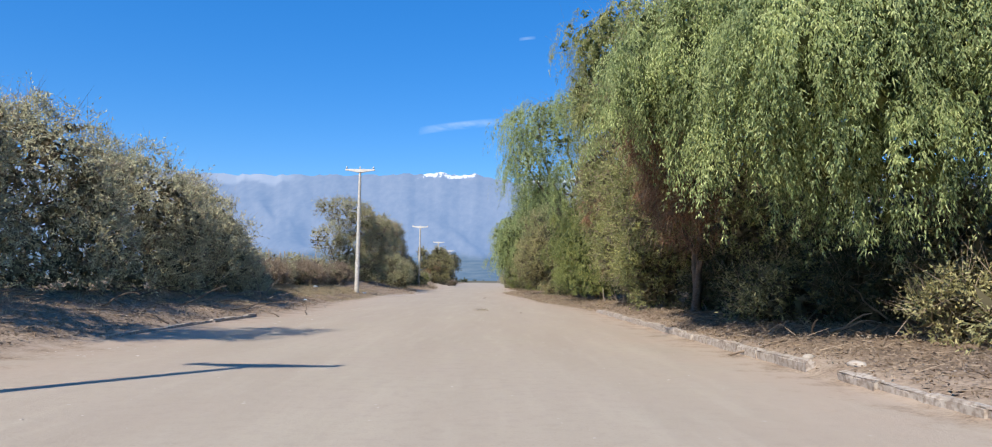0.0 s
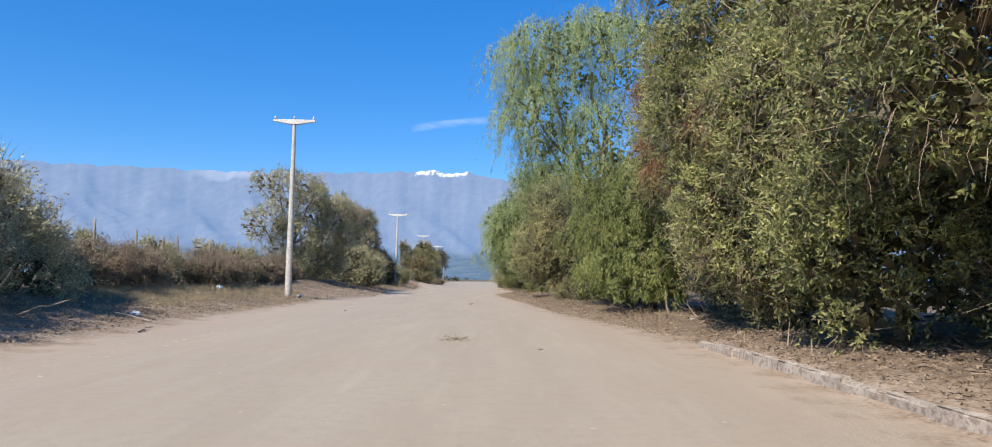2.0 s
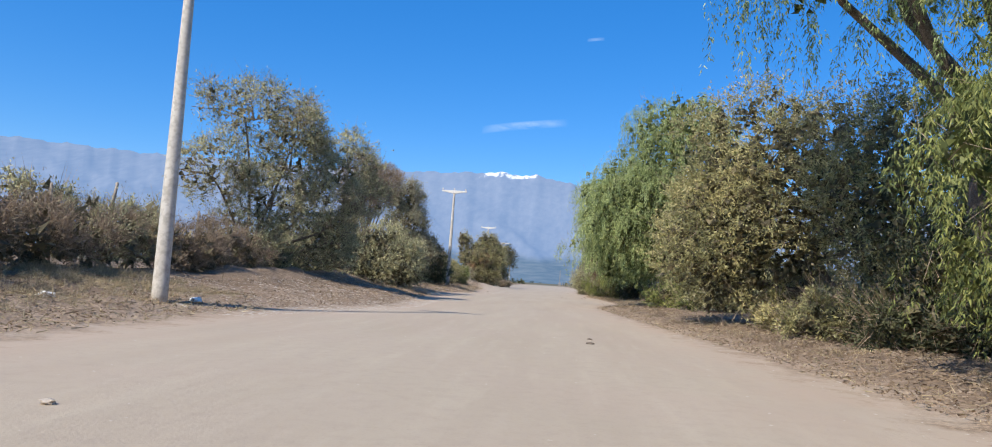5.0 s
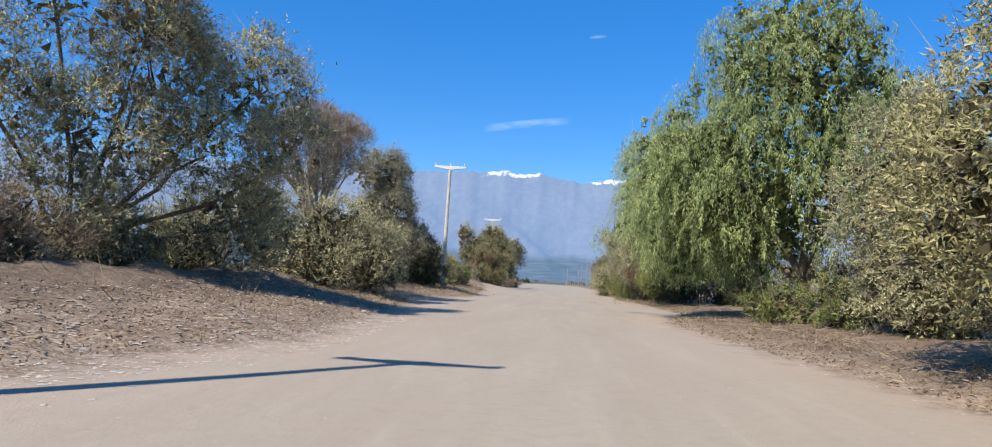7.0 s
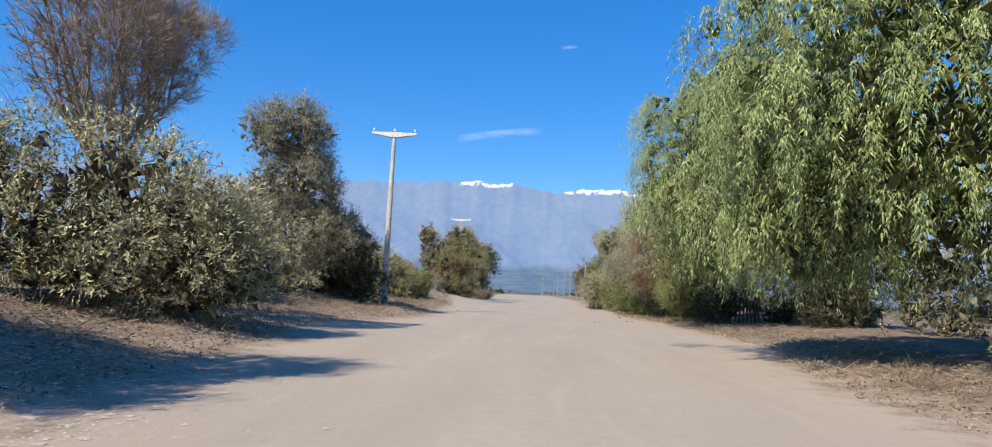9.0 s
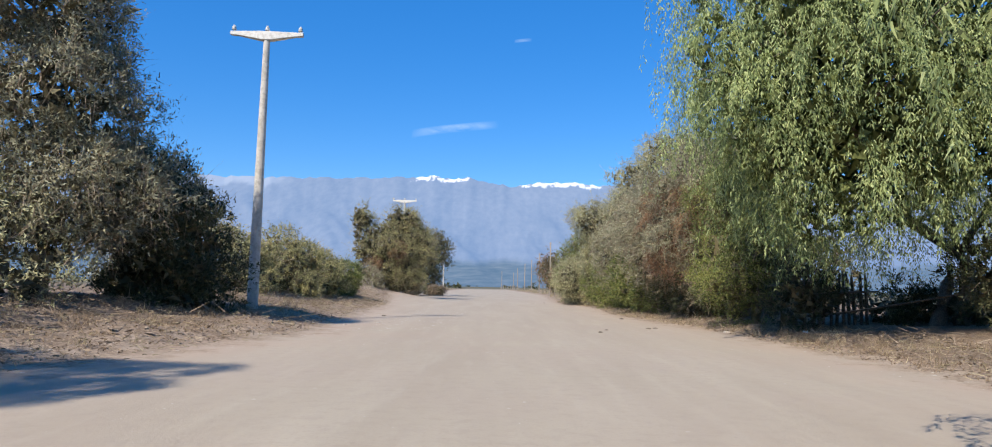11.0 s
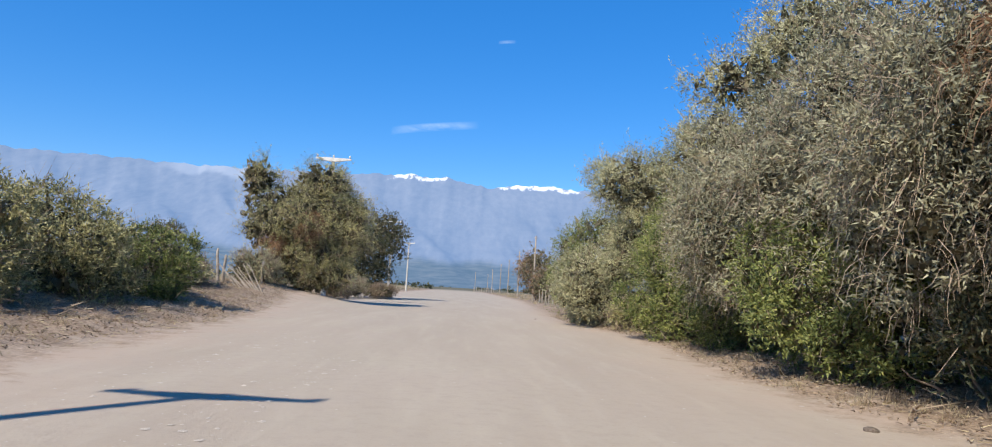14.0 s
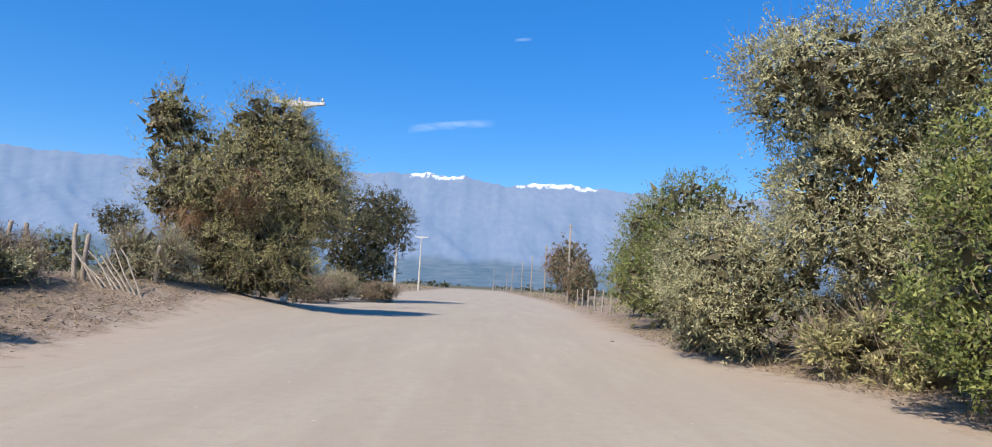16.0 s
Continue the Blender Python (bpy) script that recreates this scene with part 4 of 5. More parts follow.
plant("thorn_tree", "grey-olive thorn tree with a ragged crown", "tree", (5.4, 136.4), [(4.4, 136.8, 5.9, 2.7, 2.4, 1.5), (5.2, 137.0, 3.4, 2.7, 2.8, 1.9), (2.7, 139.0, 1.7, 1.9, 2.4, 1.6), (6.6, 135.0, 6.6, 2.4, 2.4, 1.6), (6.4, 134.6, 3.0, 2.6, 2.2, 2.4)], "shrub", M_SAGE, 125000, 0.14, 2, RIGHT, 1800, rise=0.2, gaps=0.1, core=44, length=0.09, width=0.025, spray=0.42)
plant("shrub", "dense green shrub before the open field", "shrub", (5.2, 154.5), [(5.6, 153.0, 3.8, 3.4, 3.4, 3.1), (4.0, 150.0, 1.7, 2.2, 2.6, 1.7), (5.6, 161.0, 2.4, 2.2, 3.0, 2.2)], "shrub", M_GREEN, 46000, 0.1, 3, RIGHT, 600, length=0.1, width=0.03, spray=0.42)
plant("thorn_tree", "leafless brown thorn tree in the distance", "tree", (6.8, 205), [(6.6, 205, 4.2, 3.0, 4.5, 3.2), (6.0, 190, 2.2, 1.8, 4.0, 2.0)], "shrub", M_BROWN, 10231, 0.12, 3, RIGHT, 1500, length=0.105, width=0.033)
# dark leaf in place of the deep shade below the hanging curtain
plant("shrub", "leafy shrub coloured dark for the deep shade under a pepper tree", "shrub", (5.0, 106.0), [(5.2, 105.8, 1.1, 1.1, 1.1, 1.0), (8.8, 101.4, 1.7, 1.5, 2.2, 1.7)], "shrub", M_DARK, 16000, 0.06, 3, RIGHT, 300, core=50)
# added trees that close bright gaps, with shade put into their dark leaf colour
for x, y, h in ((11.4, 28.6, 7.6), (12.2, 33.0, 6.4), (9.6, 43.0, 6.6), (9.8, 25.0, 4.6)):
    plant("thorn_tree", "bushy thorn tree added behind the roadside trees, coloured dark for shade", "tree", (x, y), [(x, y, h * 0.62, 2.2, 2.3, h * 0.36), (x - 0.4, y - 0.3, h * 0.26, 2.1, 2.2, h * 0.26)], "shrub", M_DARK, 17000, 0.12, 2, RIGHT, 300, core=40, length=0.105, width=0.033, gaps=0.1)
# two dark shrubs stand in for the black shade under the crowns
plant("shrub", "leafy shrub coloured dark for the shade of a lacy pepper tree", "shrub", (7.0, 57.0), [(6.8, 56.8, 1.3, 1.5, 1.4, 1.3), (8.4, 56.0, 1.9, 1.6, 2.0, 1.9)], "shrub", M_DARK, 16000, 0.06, 3, RIGHT, 300, core=44)
plant("shrub", "low shrub coloured dark for the shade under a tamarisk", "shrub", (5.0, 113.6), [(4.7, 113.2, 1.0, 1.4, 1.8, 1.0), (5.2, 116.4, 1.2, 1.6, 1.4, 1.2), (6.8, 115.0, 1.6, 1.6, 2.2, 1.6)], "shrub", M_DARK, 18000, 0.06, 3, RIGHT, 300, core=44)
# undergrowth, mostly in dark leaf, to deepen the shade behind the kerb
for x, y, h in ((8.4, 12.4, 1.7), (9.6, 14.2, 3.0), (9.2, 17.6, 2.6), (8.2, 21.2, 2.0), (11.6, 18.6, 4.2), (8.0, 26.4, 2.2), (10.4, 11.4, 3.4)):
    plant("shrub", "tangled shrub darkening the deep shade behind the kerb", "shrub", (x, y), [(x, y, h * 0.5, 1.3, 1.5, h * 0.5)], "shrub", (M_DARK, M_OLIVE)[int(h * 10) % 2], 6000, 0.05, 3, RIGHT, 500, core=40, spray=0.42)
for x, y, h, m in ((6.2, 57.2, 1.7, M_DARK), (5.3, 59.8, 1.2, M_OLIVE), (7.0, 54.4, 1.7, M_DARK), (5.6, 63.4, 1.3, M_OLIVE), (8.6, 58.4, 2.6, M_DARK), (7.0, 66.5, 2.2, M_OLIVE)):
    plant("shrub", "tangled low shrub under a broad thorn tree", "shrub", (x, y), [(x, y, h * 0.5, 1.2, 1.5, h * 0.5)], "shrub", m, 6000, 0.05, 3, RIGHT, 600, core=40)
for x, y, h, m in ((5.0, 133.4, 1.3, M_SAGE), (4.0, 135.4, 1.1, M_OLIVE), (5.4, 138.2, 1.6, M_SAGE), (7.2, 133.0, 2.2, M_DARK), (3.0, 141.5, 1.0, M_SAGE)):
    plant("shrub", "low dry shrub at the foot of a thorn tree", "shrub", (x, y), [(x, y, h * 0.5, 1.2, 1.4, h * 0.5)], "shrub", m, 6000, 0.05, 3, RIGHT, 900, core=40)
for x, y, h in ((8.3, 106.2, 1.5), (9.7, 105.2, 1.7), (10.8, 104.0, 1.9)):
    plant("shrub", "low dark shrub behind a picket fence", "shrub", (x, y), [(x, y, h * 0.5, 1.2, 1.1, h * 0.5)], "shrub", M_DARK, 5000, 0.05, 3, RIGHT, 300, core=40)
# thicket added behind, that closes the kerb side and darkens its gaps
for i, (x, y, h) in enumerate(((14.6, 13.5, 5.4), (13.8, 17, 5.2), (13.0, 21.5, 5.0), (12.4, 27, 4.6), (12.8, 36.5, 4.0), (12.0, 44.0, 4.4), (12.0, 55, 4.2), (11.5, 65, 4.0), (12.0, 71, 4.2), (11.5, 79, 4.0), (10.8, 84.5, 4.0), (11.5, 91, 3.6), (10.6, 96.5, 3.8), (11.0, 119, 4.2), (10.8, 131, 4.0), (10.0, 145, 3.6))):
    plant("shrub", "dusty shrub added as backing to darken gaps between the roadside trees", "shrub", (x, y), [(x, y, h * 0.52, 2.0, 3.4, h * 0.52)], "shrub", (M_OLIVE, M_DARK)[i % 2], 2400, 0.07, 3, "thicket behind the trees", 200, core=18, length=0.105, width=0.033, spray=0.42)

# bank side
for i, (x, y, h, r) in enumerate(((-14.6, 10.0, 6.4, 2.9), (-14.4, 16.2, 6.9, 3.0), (-14.2, 22.4, 6.4, 2.8), (-14.0, 28.4, 6.0, 2.7), (-14.0, 34.0, 5.3, 2.4), (-14.4, 38.4, 3.9, 1.9))):
    plant("shrub", "tall dusty grey-olive shrub on the earth bank", "shrub", (x - 0.3, y), [(x, y, h * 0.62, r, r * 1.15, h * 0.38), (x + 0.5, y + 0.3, h * 0.33, r * 0.9, r * 1.1, h * 0.3), (x - 0.4, y - 0.6, h * 0.82, r * 0.6, r * 0.6, h * 0.2)], "shrub", M_GREY, 31000, 0.1, 4, LEFT, 3600, rough=0.28, core=20, length=0.105, width=0.033, spray=0.42)
plant("thorn_tree", "slender grey thorn tree leaning over the verge", "tree", (-11.2, 11.2), [(-10.8, 11.6, 7.6, 1.6, 1.6, 1.8), (-11.4, 11.8, 5.0, 1.5, 1.7, 1.6)], "shrub", M_GREY, 12000, 0.1, 1, LEFT, 1200, core=10, length=0.105, width=0.033, spray=0.42)
plant("thorn_tree", "dark thorn tree with a spreading ragged crown", "tree", (-15.6, 73.4), [(-15.3, 72.4, 7.9, 2.8, 2.3, 1.2), (-13.1, 72.2, 7.0, 1.5, 1.6, 1.2), (-14.2, 74.4, 6.0, 2.2, 2.0, 1.3), (-11.9, 75.8, 6.4, 1.5, 1.5, 1.3), (-12.9, 74.8, 4.7, 2.0, 1.8, 1.3), (-16.2, 70.8, 5.2, 1.9, 1.7, 1.4), (-14.6, 73.0, 4.2, 2.2, 1.9, 1.5), (-11.2, 76.6, 4.8, 1.3, 1.4, 1.2), (-15.5, 72.6, 2.3, 1.9, 1.8, 1.4), (-13.0, 77.2, 2.7, 1.8, 1.8, 1.6)], "shrub", M_SAGE, 82000, 0.13, 2, LEFT, 5000, rise=0.3, rough=0.3, gaps=0.62, core=5, length=0.12, width=0.032, shag=5000, fill=8, puff=0.85, spray=0.42)
plant("shrub", "dusty shrub below a thorn tree", "shrub", (-14.8, 77.5), [(-15.2, 78.0, 1.5, 1.8, 2.2, 1.2), (-15.4, 74.4, 1.5, 1.8, 2.0, 1.2)], "shrub", M_SAGE, 13050, 0.07, 4, LEFT, 1200, length=0.105, width=0.033, spray=0.42)
plant("shrub", "dusty shrub with bare stems on the bank", "shrub", (-12.6, 85.5), [(-12.4, 86.0, 2.2, 2.4, 2.6, 1.9), (-11.0, 86.6, 1.6, 1.5, 2.6, 1.4), (-14.2, 84.4, 2.2, 1.7, 1.9, 1.7)], "shrub", M_SAGE, 26100, 0.07, 4, LEFT, 1400, length=0.105, width=0.033, spray=0.42)
plant("shrub", "upright grey-green shrub on the bank", "shrub", (-15.8, 84.5), [(-15.6, 84.5, 3.2, 1.3, 1.7, 1.7), (-17.4, 83.5, 2.2, 1.4, 2.0, 1.9)], "shrub", M_SAGE, 13641, 0.06, 3, LEFT, 700, length=0.105, width=0.033, spray=0.42)
plant("thorn_tree", "thorn tree with a broom-shaped top above a shaggy lower crown", "tree", (-14.4, 102.2), [(-14.8, 102.0, 7.6, 2.2, 2.0, 1.4), (-14.4, 102.3, 5.4, 2.0, 2.0, 1.7), (-14.2, 102.6, 3.2, 2.9, 2.4, 1.7)], "shrub", M_TAUPE, 62000, 0.16, 2, LEFT, 2600, rise=0.5, rough=0.28, length=0.105, width=0.03, core=34, shag=2500, puff=0.8, spray=0.42)
plant("shrub", "dark green shrub beside a concrete pole", "shrub", (-12.3, 104.6), [(-12.4, 104.5, 2.1, 1.6, 1.8, 1.9), (-13.4, 104.7, 3.3, 1.4, 1.5, 1.4), (-12.7, 104.6, 0.9, 1.8, 1.7, 0.9)], "shrub", M_DARK, 30000, 0.08, 3, LEFT, 500, core=60, length=0.105, width=0.033)
plant("shrub", "grey shrub at the foot of a thorn tree", "shrub", (-16.8, 100.5), [(-16.6, 100.4, 2.2, 2.1, 2.8, 2.1), (-14.6, 99.6, 1.4, 2.0, 2.0, 1.3)], "shrub", M_SAGE, 18757, 0.07, 3, LEFT, 1000, length=0.105, width=0.033, spray=0.42)
plant("shrub", "dark shrub in the shade of a thorn tree", "shrub", (-15.6, 95.0), [(-15.4, 95.0, 2.0, 2.0, 2.8, 2.0), (-16.4, 91.0, 1.7, 1.8, 2.4, 1.7)], "shrub", M_DARK, 17052, 0.07, 3, LEFT, 700, length=0.105, width=0.033)
for x, y, h, r, m in ((-15.5, 117.0, 3.8, 1.9, M_OLIVE), (-14.6, 122.6, 3.7, 2.0, M_OLIVE), (-14.4, 127.4, 3.2, 1.8, M_OLIVE), (-13.8, 131.6, 2.7, 1.5, M_GREEN)):
    plant("shrub", "rounded olive shrub on the verge", "shrub", (x, y), [(x, y, h * 0.56, r, r * 1.2, h * 0.46), (x + 0.4, y - 0.5, h * 0.33, r * 0.95, r * 1.1, h * 0.32)], "shrub", m, 20462, 0.07, 3, LEFT, 600, length=0.105, width=0.033)
plant("thorn_tree", "large rounded thorn tree on a mound of earth", "tree", (-12.4, 149.0), [(-12.6, 149.2, 4.4, 3.7, 2.9, 2.5), (-10.6, 150.0, 4.6, 2.1, 2.2, 2.2), (-14.9, 148.4, 6.8, 1.0, 1.0, 1.2), (-11.5, 149.4, 6.7, 1.7, 1.6, 1.2), (-12.0, 148.8, 2.4, 2.4, 2.2, 1.5), (-11.2, 148.8, 1.5, 2.2, 1.6, 1.0)], "shrub", M_OLIVE, 84000, 0.17, 3, LEFT, 1800, dead=[(-11.6, 147.2, 4.0, 1.0, 0.8, 1.2), (-13.6, 147.4, 3.0, 1.0, 0.8, 1.0)], length=0.09, width=0.026, core=90, shag=3000, fill=40, gaps=0.0, puff=0.85, spray=0.42)
plant("thorn_tree", "dark green thorn tree behind a pole", "tree", (-10.8, 173), [(-10.4, 173, 5.4, 2.4, 3.0, 2.6), (-12.2, 171, 4.4, 2.6, 2.6, 2.6), (-11.6, 172, 2.2, 2.6, 2.6, 1.6)], "shrub", M_DARK, 25578, 0.14, 2, LEFT, 400, length=0.105, width=0.033)
for x, y, h in ((-18, 137, 2.6), (-19.5, 144, 2.4), (-17.5, 131, 2.0), (-15.8, 139.5, 1.7), (-17.0, 160, 2.2), (-18.0, 114, 2.6)):
    plant("shrub", "low dry grey shrub by the field fence", "shrub", (x, y), [(x, y, h * 0.5, 1.6, 2.0, h * 0.5)], "shrub", M_SAGE, 6820, 0.04, 3, LEFT, 700, length=0.105, width=0.033, spray=0.42)


plant("thorn_tree", "small round thorn tree beyond the field fence", "tree", (-34.6, 185), [(-34.4, 185, 5.2, 2.0, 1.9, 1.6), (-33.4, 185, 3.4, 1.4, 1.4, 1.2)], "shrub", M_DARK, 7000, 0.14, 1, LEFT, 300)
plant("shrub", "yellow-green bush beyond the field fence", "shrub", (-33.2, 175), [(-33.2, 175, 1.9, 2.4, 2.0, 1.8)], "shrub", M_GREEN, 6000, 0.06, 3, LEFT, 200)


def bare_tree(base, top):
    """A leafless tree: a short trunk and a fan of fine upright branches."""
    rng = np.random.default_rng(31)
    root = new("bare_tree")
    bx, by = base
    z0 = gz(bx, by)
    fork = np.array([bx + 0.1, by, z0 + 2.2])
    trunk = [wander((bx, by, z0 - 0.1), fork, 0.15, 0.11, rng, 6, 0.1)]
    limbs, fine, small = [], [], []
    mid, size = np.array(top) - np.array([0, 0, 2.0]), np.array([2.2, 2.0, 1.95])
    for k in range(26):
        way = unit(rng.normal(size=3) * np.array([1, 1, 0.45]) + np.array([0, 0, 0.55]))
        end = mid + way * size * 0.8
        bow = fork + (end - fork) * 0.5 + np.array([way[0], way[1], 0]) * 0.35
        a, b = wander(fork + rng.normal(size=3) * 0.08, bow, 0.055, 0.035, rng, 5, 0.12), wander(bow, end, 0.035, 0.014, rng, 5, 0.12)
        line = np.concatenate((a, b[1:]))
        limbs.append(line)
        for j in range(22):
            p = line[rng.integers(3, 9), :3]
            d = unit(unit(p - fork) * 0.8 + unit(p - mid) * 0.5 + rng.normal(size=3) * 0.4)
            q = p + d * rng.uniform(0.4, 0.95)
            over = np.linalg.norm((q - mid) / size)
            q = mid + (q - mid) / max(1.0, over / 1.03)
            fine.append(wander(p, q, 0.015, 0.007, rng, 4, 0.2))
            for _ in range(14):
                r = p + (q - p) * rng.uniform(0.2, 1)
                small.append((r, unit(d + rng.normal(size=3) * 0.5), rng.uniform(0.1, 0.3)))
    P, D, L = (np.array([s[i] for s in small]) for i in range(3))
    haze = [thin_twigs(clumps((*mid, *size), rng, 77, 0.6, 0.08), 15000, rng, 0.36, 0.016, 0.0, 0.5), thin_twigs(clumps((*(mid - [0, 0, 0.9]), 1.7, 1.6, 1.9), rng, 78, 0.5, 0.1), 2500, rng, 0.5, 0.013, 0.0, 0.5)]
    part("trunk", quick_mesh("trunk", *tubes(trunk, 8), M_BARK, True), root)
    for line in limbs:
        part("limb", quick_mesh("limb", *tubes([line], 5), M_TWIG, True), root)
    tagged(part("branchwork", quick_mesh("branchwork", *tubes(fine, 4), M_TWIG, True), root), kind="stuff")
    tagged(part("twigwork", quick_mesh("twigwork", *join(haze + [blades(P, D, L, 0.016, rng, 0.3)]), M_TWIG), root), kind="stuff")
    tagged(root, "leafless tree with a fan of fine tan branches", "tree", LEFT)


bare_tree((-13.9, 87.6), (-14.2, 87.6, 8.9))


def brush(x, y, length, h, seed, mat):
    """A stretch of dry tangled hedge."""
    rng = np.random.default_rng(seed)
    root = new("dry_hedge")
    lobe = (x, y, gz(x, y) + h * 0.42, 1.3, length / 2 + 0.4, h * 0.55)
    tufts = clumps(lobe, rng, seed, 0.5, 0.25, 0.2, (), 0.8)
    a, b = shrub_leaves(lobe, tufts, 7600, rng, 0.075, 0.021, 0.6, 0.42)
    part("foliage", quick_mesh("foliage", *a, mat), root)
    tagged(part("inner_shade_blades", quick_mesh("inner_shade_blades", *join([backing(tufts, 14, rng), heart(lobe, 500, rng, 0.4)]), M_INNER_SHADE), root), kind="stuff")
    tagged(part("twigwork", quick_mesh("twigwork", *join([b, thin_twigs(tufts, 4200, rng, 0.42, 0.011, 0, 0.6, 0.3)]), M_TWIG), root), kind="stuff")
    tagged(root, "dry brown tangled brush hedge below a fence", "hedge", "dry hedge along the field")


for i in range(8):
    brush(-14.2 - 0.35 * (i % 3), 43.5 + 3.6 * i, 4.9, 1.55 + 0.2 * ((i * 7) % 3), 400 + i, (M_BRUSH, M_BRUSH, M_SAGE)[i % 3])
for i, (x, y, n, h) in enumerate(((-15.8, 140.2, 3.4, 1.3), (-13.9, 145.6, 2.6, 1.5), (-17.6, 136.2, 4.0, 1.5), (-14.6, 134.6, 2.4, 1.0), (-12.6, 162.0, 6.0, 1.4), (-12.2, 167.5, 4.0, 1.8), (-10.0, 170.0, 3.0, 1.2))):
    brush(x, y, n, h, 430 + i, (M_BRUSH, M_SAGE)[i % 2])
for x, y, h in ((-16.6, 54.0, 3.1), (-16.2, 60.5, 3.2), (-15.6, 64.5, 3.0), (-16.8, 47.5, 2.7)):
    plant("shrub", "pale grey-green shrub rising over the dry hedge", "shrub", (x, y), [(x, y, h * 0.72, 0.9, 1.1, h * 0.28)], "shrub", M_SAGE, 4433, 0.05, 3, LEFT, 400, length=0.105, width=0.036)

# ---- fence posts, sticks and litter ----


def wood_post(kind, x, y, height, lean_x=0.0, lean_y=0.0, r=0.06, mat=None, label="", group=""):
    """A split or round wooden post, uneven along its length and ragged at the top."""
    rng = np.random.default_rng(int(abs(x * 31 + y * 17)) + 3)
    steps = 7
    line = np.zeros((steps, 4))
    line[:, 2] = np.linspace(-0.3, height, steps)
    line[:, 0] = np.cumsum(rng.normal(size=steps) * 0.012)
    line[:, 1] = np.cumsum(rng.normal(size=steps) * 0.012)
    line[:, 3] = r * (1.1 - 0.3 * np.linspace(0, 1, steps)) * (0.9 + 0.2 * rng.random(steps))
    cap = line[-1:].copy()
    cap[0, 2] += r * 0.4
    cap[0, 3] *= 0.25
    ob = new(kind, quick_mesh(kind, *tubes([np.concatenate((line, cap))], 7), mat or M_PALEWOOD, True))
    ob.matrix_basis = pose(x, y, gz(x, y), lean_x, lean_y, rng.uniform(0, 360))
    return tagged(ob, label or "weathered wooden fence post", "post", group)


FIELD = "posts of the field fence"
for i in range(10):
    wood_post("fence_post", -15.2 - 0.25 * math.sin(i * 2.1), 43.6 + 2.7 * i, 2.25 + 0.35 * ((i * 5) % 3) / 2, 3 * math.sin(i * 1.7), 4 * math.sin(i * 2.9), 0.055, M_PALEWOOD, "weathered wooden fence post standing in dry brush", FIELD)
for x, y, h, a in ((-16.9, 143.0, 1.6, 4), (-15.8, 142.4, 1.5, -5), (-14.9, 143.2, 1.6, 6), (-14.7, 143.3, 1.3, -4), (-15.6, 137.6, 1.2, -5), (-17.6, 139.0, 1.3, 3), (-18.6, 147.0, 1.6, 0), (-13.2, 144.6, 1.1, 2)):
    wood_post("fence_post", x, y, h, a, -a, 0.075, M_PALEWOOD, "thick grey wooden fence post on the bank", FIELD)
for i in range(7):
    wood_post("fence_post", 4.6 + 0.15 * i, 166 + 4.2 * i, 1.5, 0, 0, 0.07, M_PALEWOOD, "pale fence post by the far field", "posts of the far fence")
for i in range(9):
    wood_post("fence_post", 1.2 + 1.0 * i, 372 + 3.0 * i, 1.8, 0, 0, 0.12, M_PALEWOOD, "pale fence post across the far field", "posts of the far fence")
wood_post("leaning_stick", 6.3, 42.45, 0.75, 6, -7, 0.045, M_PALEWOOD, "pale broken stick planted upright in the verge")
wood_post("tree_stump", 5.5, 80.9, 1.25, 2, 3, 0.17, M_PALEWOOD, "pale bare tree stump at the road edge")


picket = tagged(new("picket_fence"), "low fence of rough dark wooden pickets under a pepper tree", "fence")
for i in range(11):
    rng_p = np.random.default_rng(200 + i)
    px, py = 5.0 + 0.2 * i + 0.03 * rng_p.normal(), 105.4 + 0.04 * i
    z, lean = gz(px, py), 0.06 * rng_p.normal()
    line = [(px, py, z - 0.2, 0.05), (px + lean * 0.4, py, z + 0.6, 0.048), (px + lean, py, z + 1.25 + 0.2 * rng_p.random(), 0.04), (px + lean, py, z + 1.5, 0.01)]
    part("picket", quick_mesh("picket", *tubes([line], 6), M_BARK, True), picket)
part("rail", quick_mesh("rail", *tubes([[(4.8, 105.45, gz(5, 105) + 0.95, 0.03), (6.1, 105.5, gz(6, 105) + 1.0, 0.032), (7.3, 105.85, gz(7, 106) + 0.95, 0.03)]], 6), M_BARK, True), picket)


def stick_pile(x, y, n, length, seed, label, mat, tilt=0.5, spread=0.7):
    rng = np.random.default_rng(seed)
    root = new("branch_pile")
    for k in range(n):
        a = np.array([x + rng.normal() * spread, y + rng.normal() * spread, 0])
        a[2] = gz(a[0], a[1]) + 0.02
        d = unit(np.array([rng.normal(), rng.normal(), abs(rng.normal()) * tilt]))
        b = a + d * length * rng.uniform(0.5, 1.2)
        b[2] = max(b[2], gz(b[0], b[1]) + 0.03)
        part("branch", quick_mesh("branch", *tubes([wander(a, b, 0.028, 0.01, rng, 6, 0.25)], 5), mat, True), root)
    tagged(root, label, "branches")


def leaning_sticks(x0, x1, y, n):
    root = new("stick_fence")
    rng = np.random.default_rng(5)
    for k in range(n):
        x = x0 + (x1 - x0) * k / (n - 1)
        a = (x + 0.8, y - 0.6, gz(x + 0.8, y - 0.6) - 0.05)
        b = (x - 0.35 + rng.normal() * 0.1, y + 0.2, gz(x, y) + 0.8 + 0.25 * rng.random())
        part("stick", quick_mesh("stick", *tubes([wander(a, b, 0.03, 0.018, rng, 5, 0.08)], 6), M_PALEWOOD, True), root)
    tagged(root, "row of pale sticks leaning against the field fence", "fence")


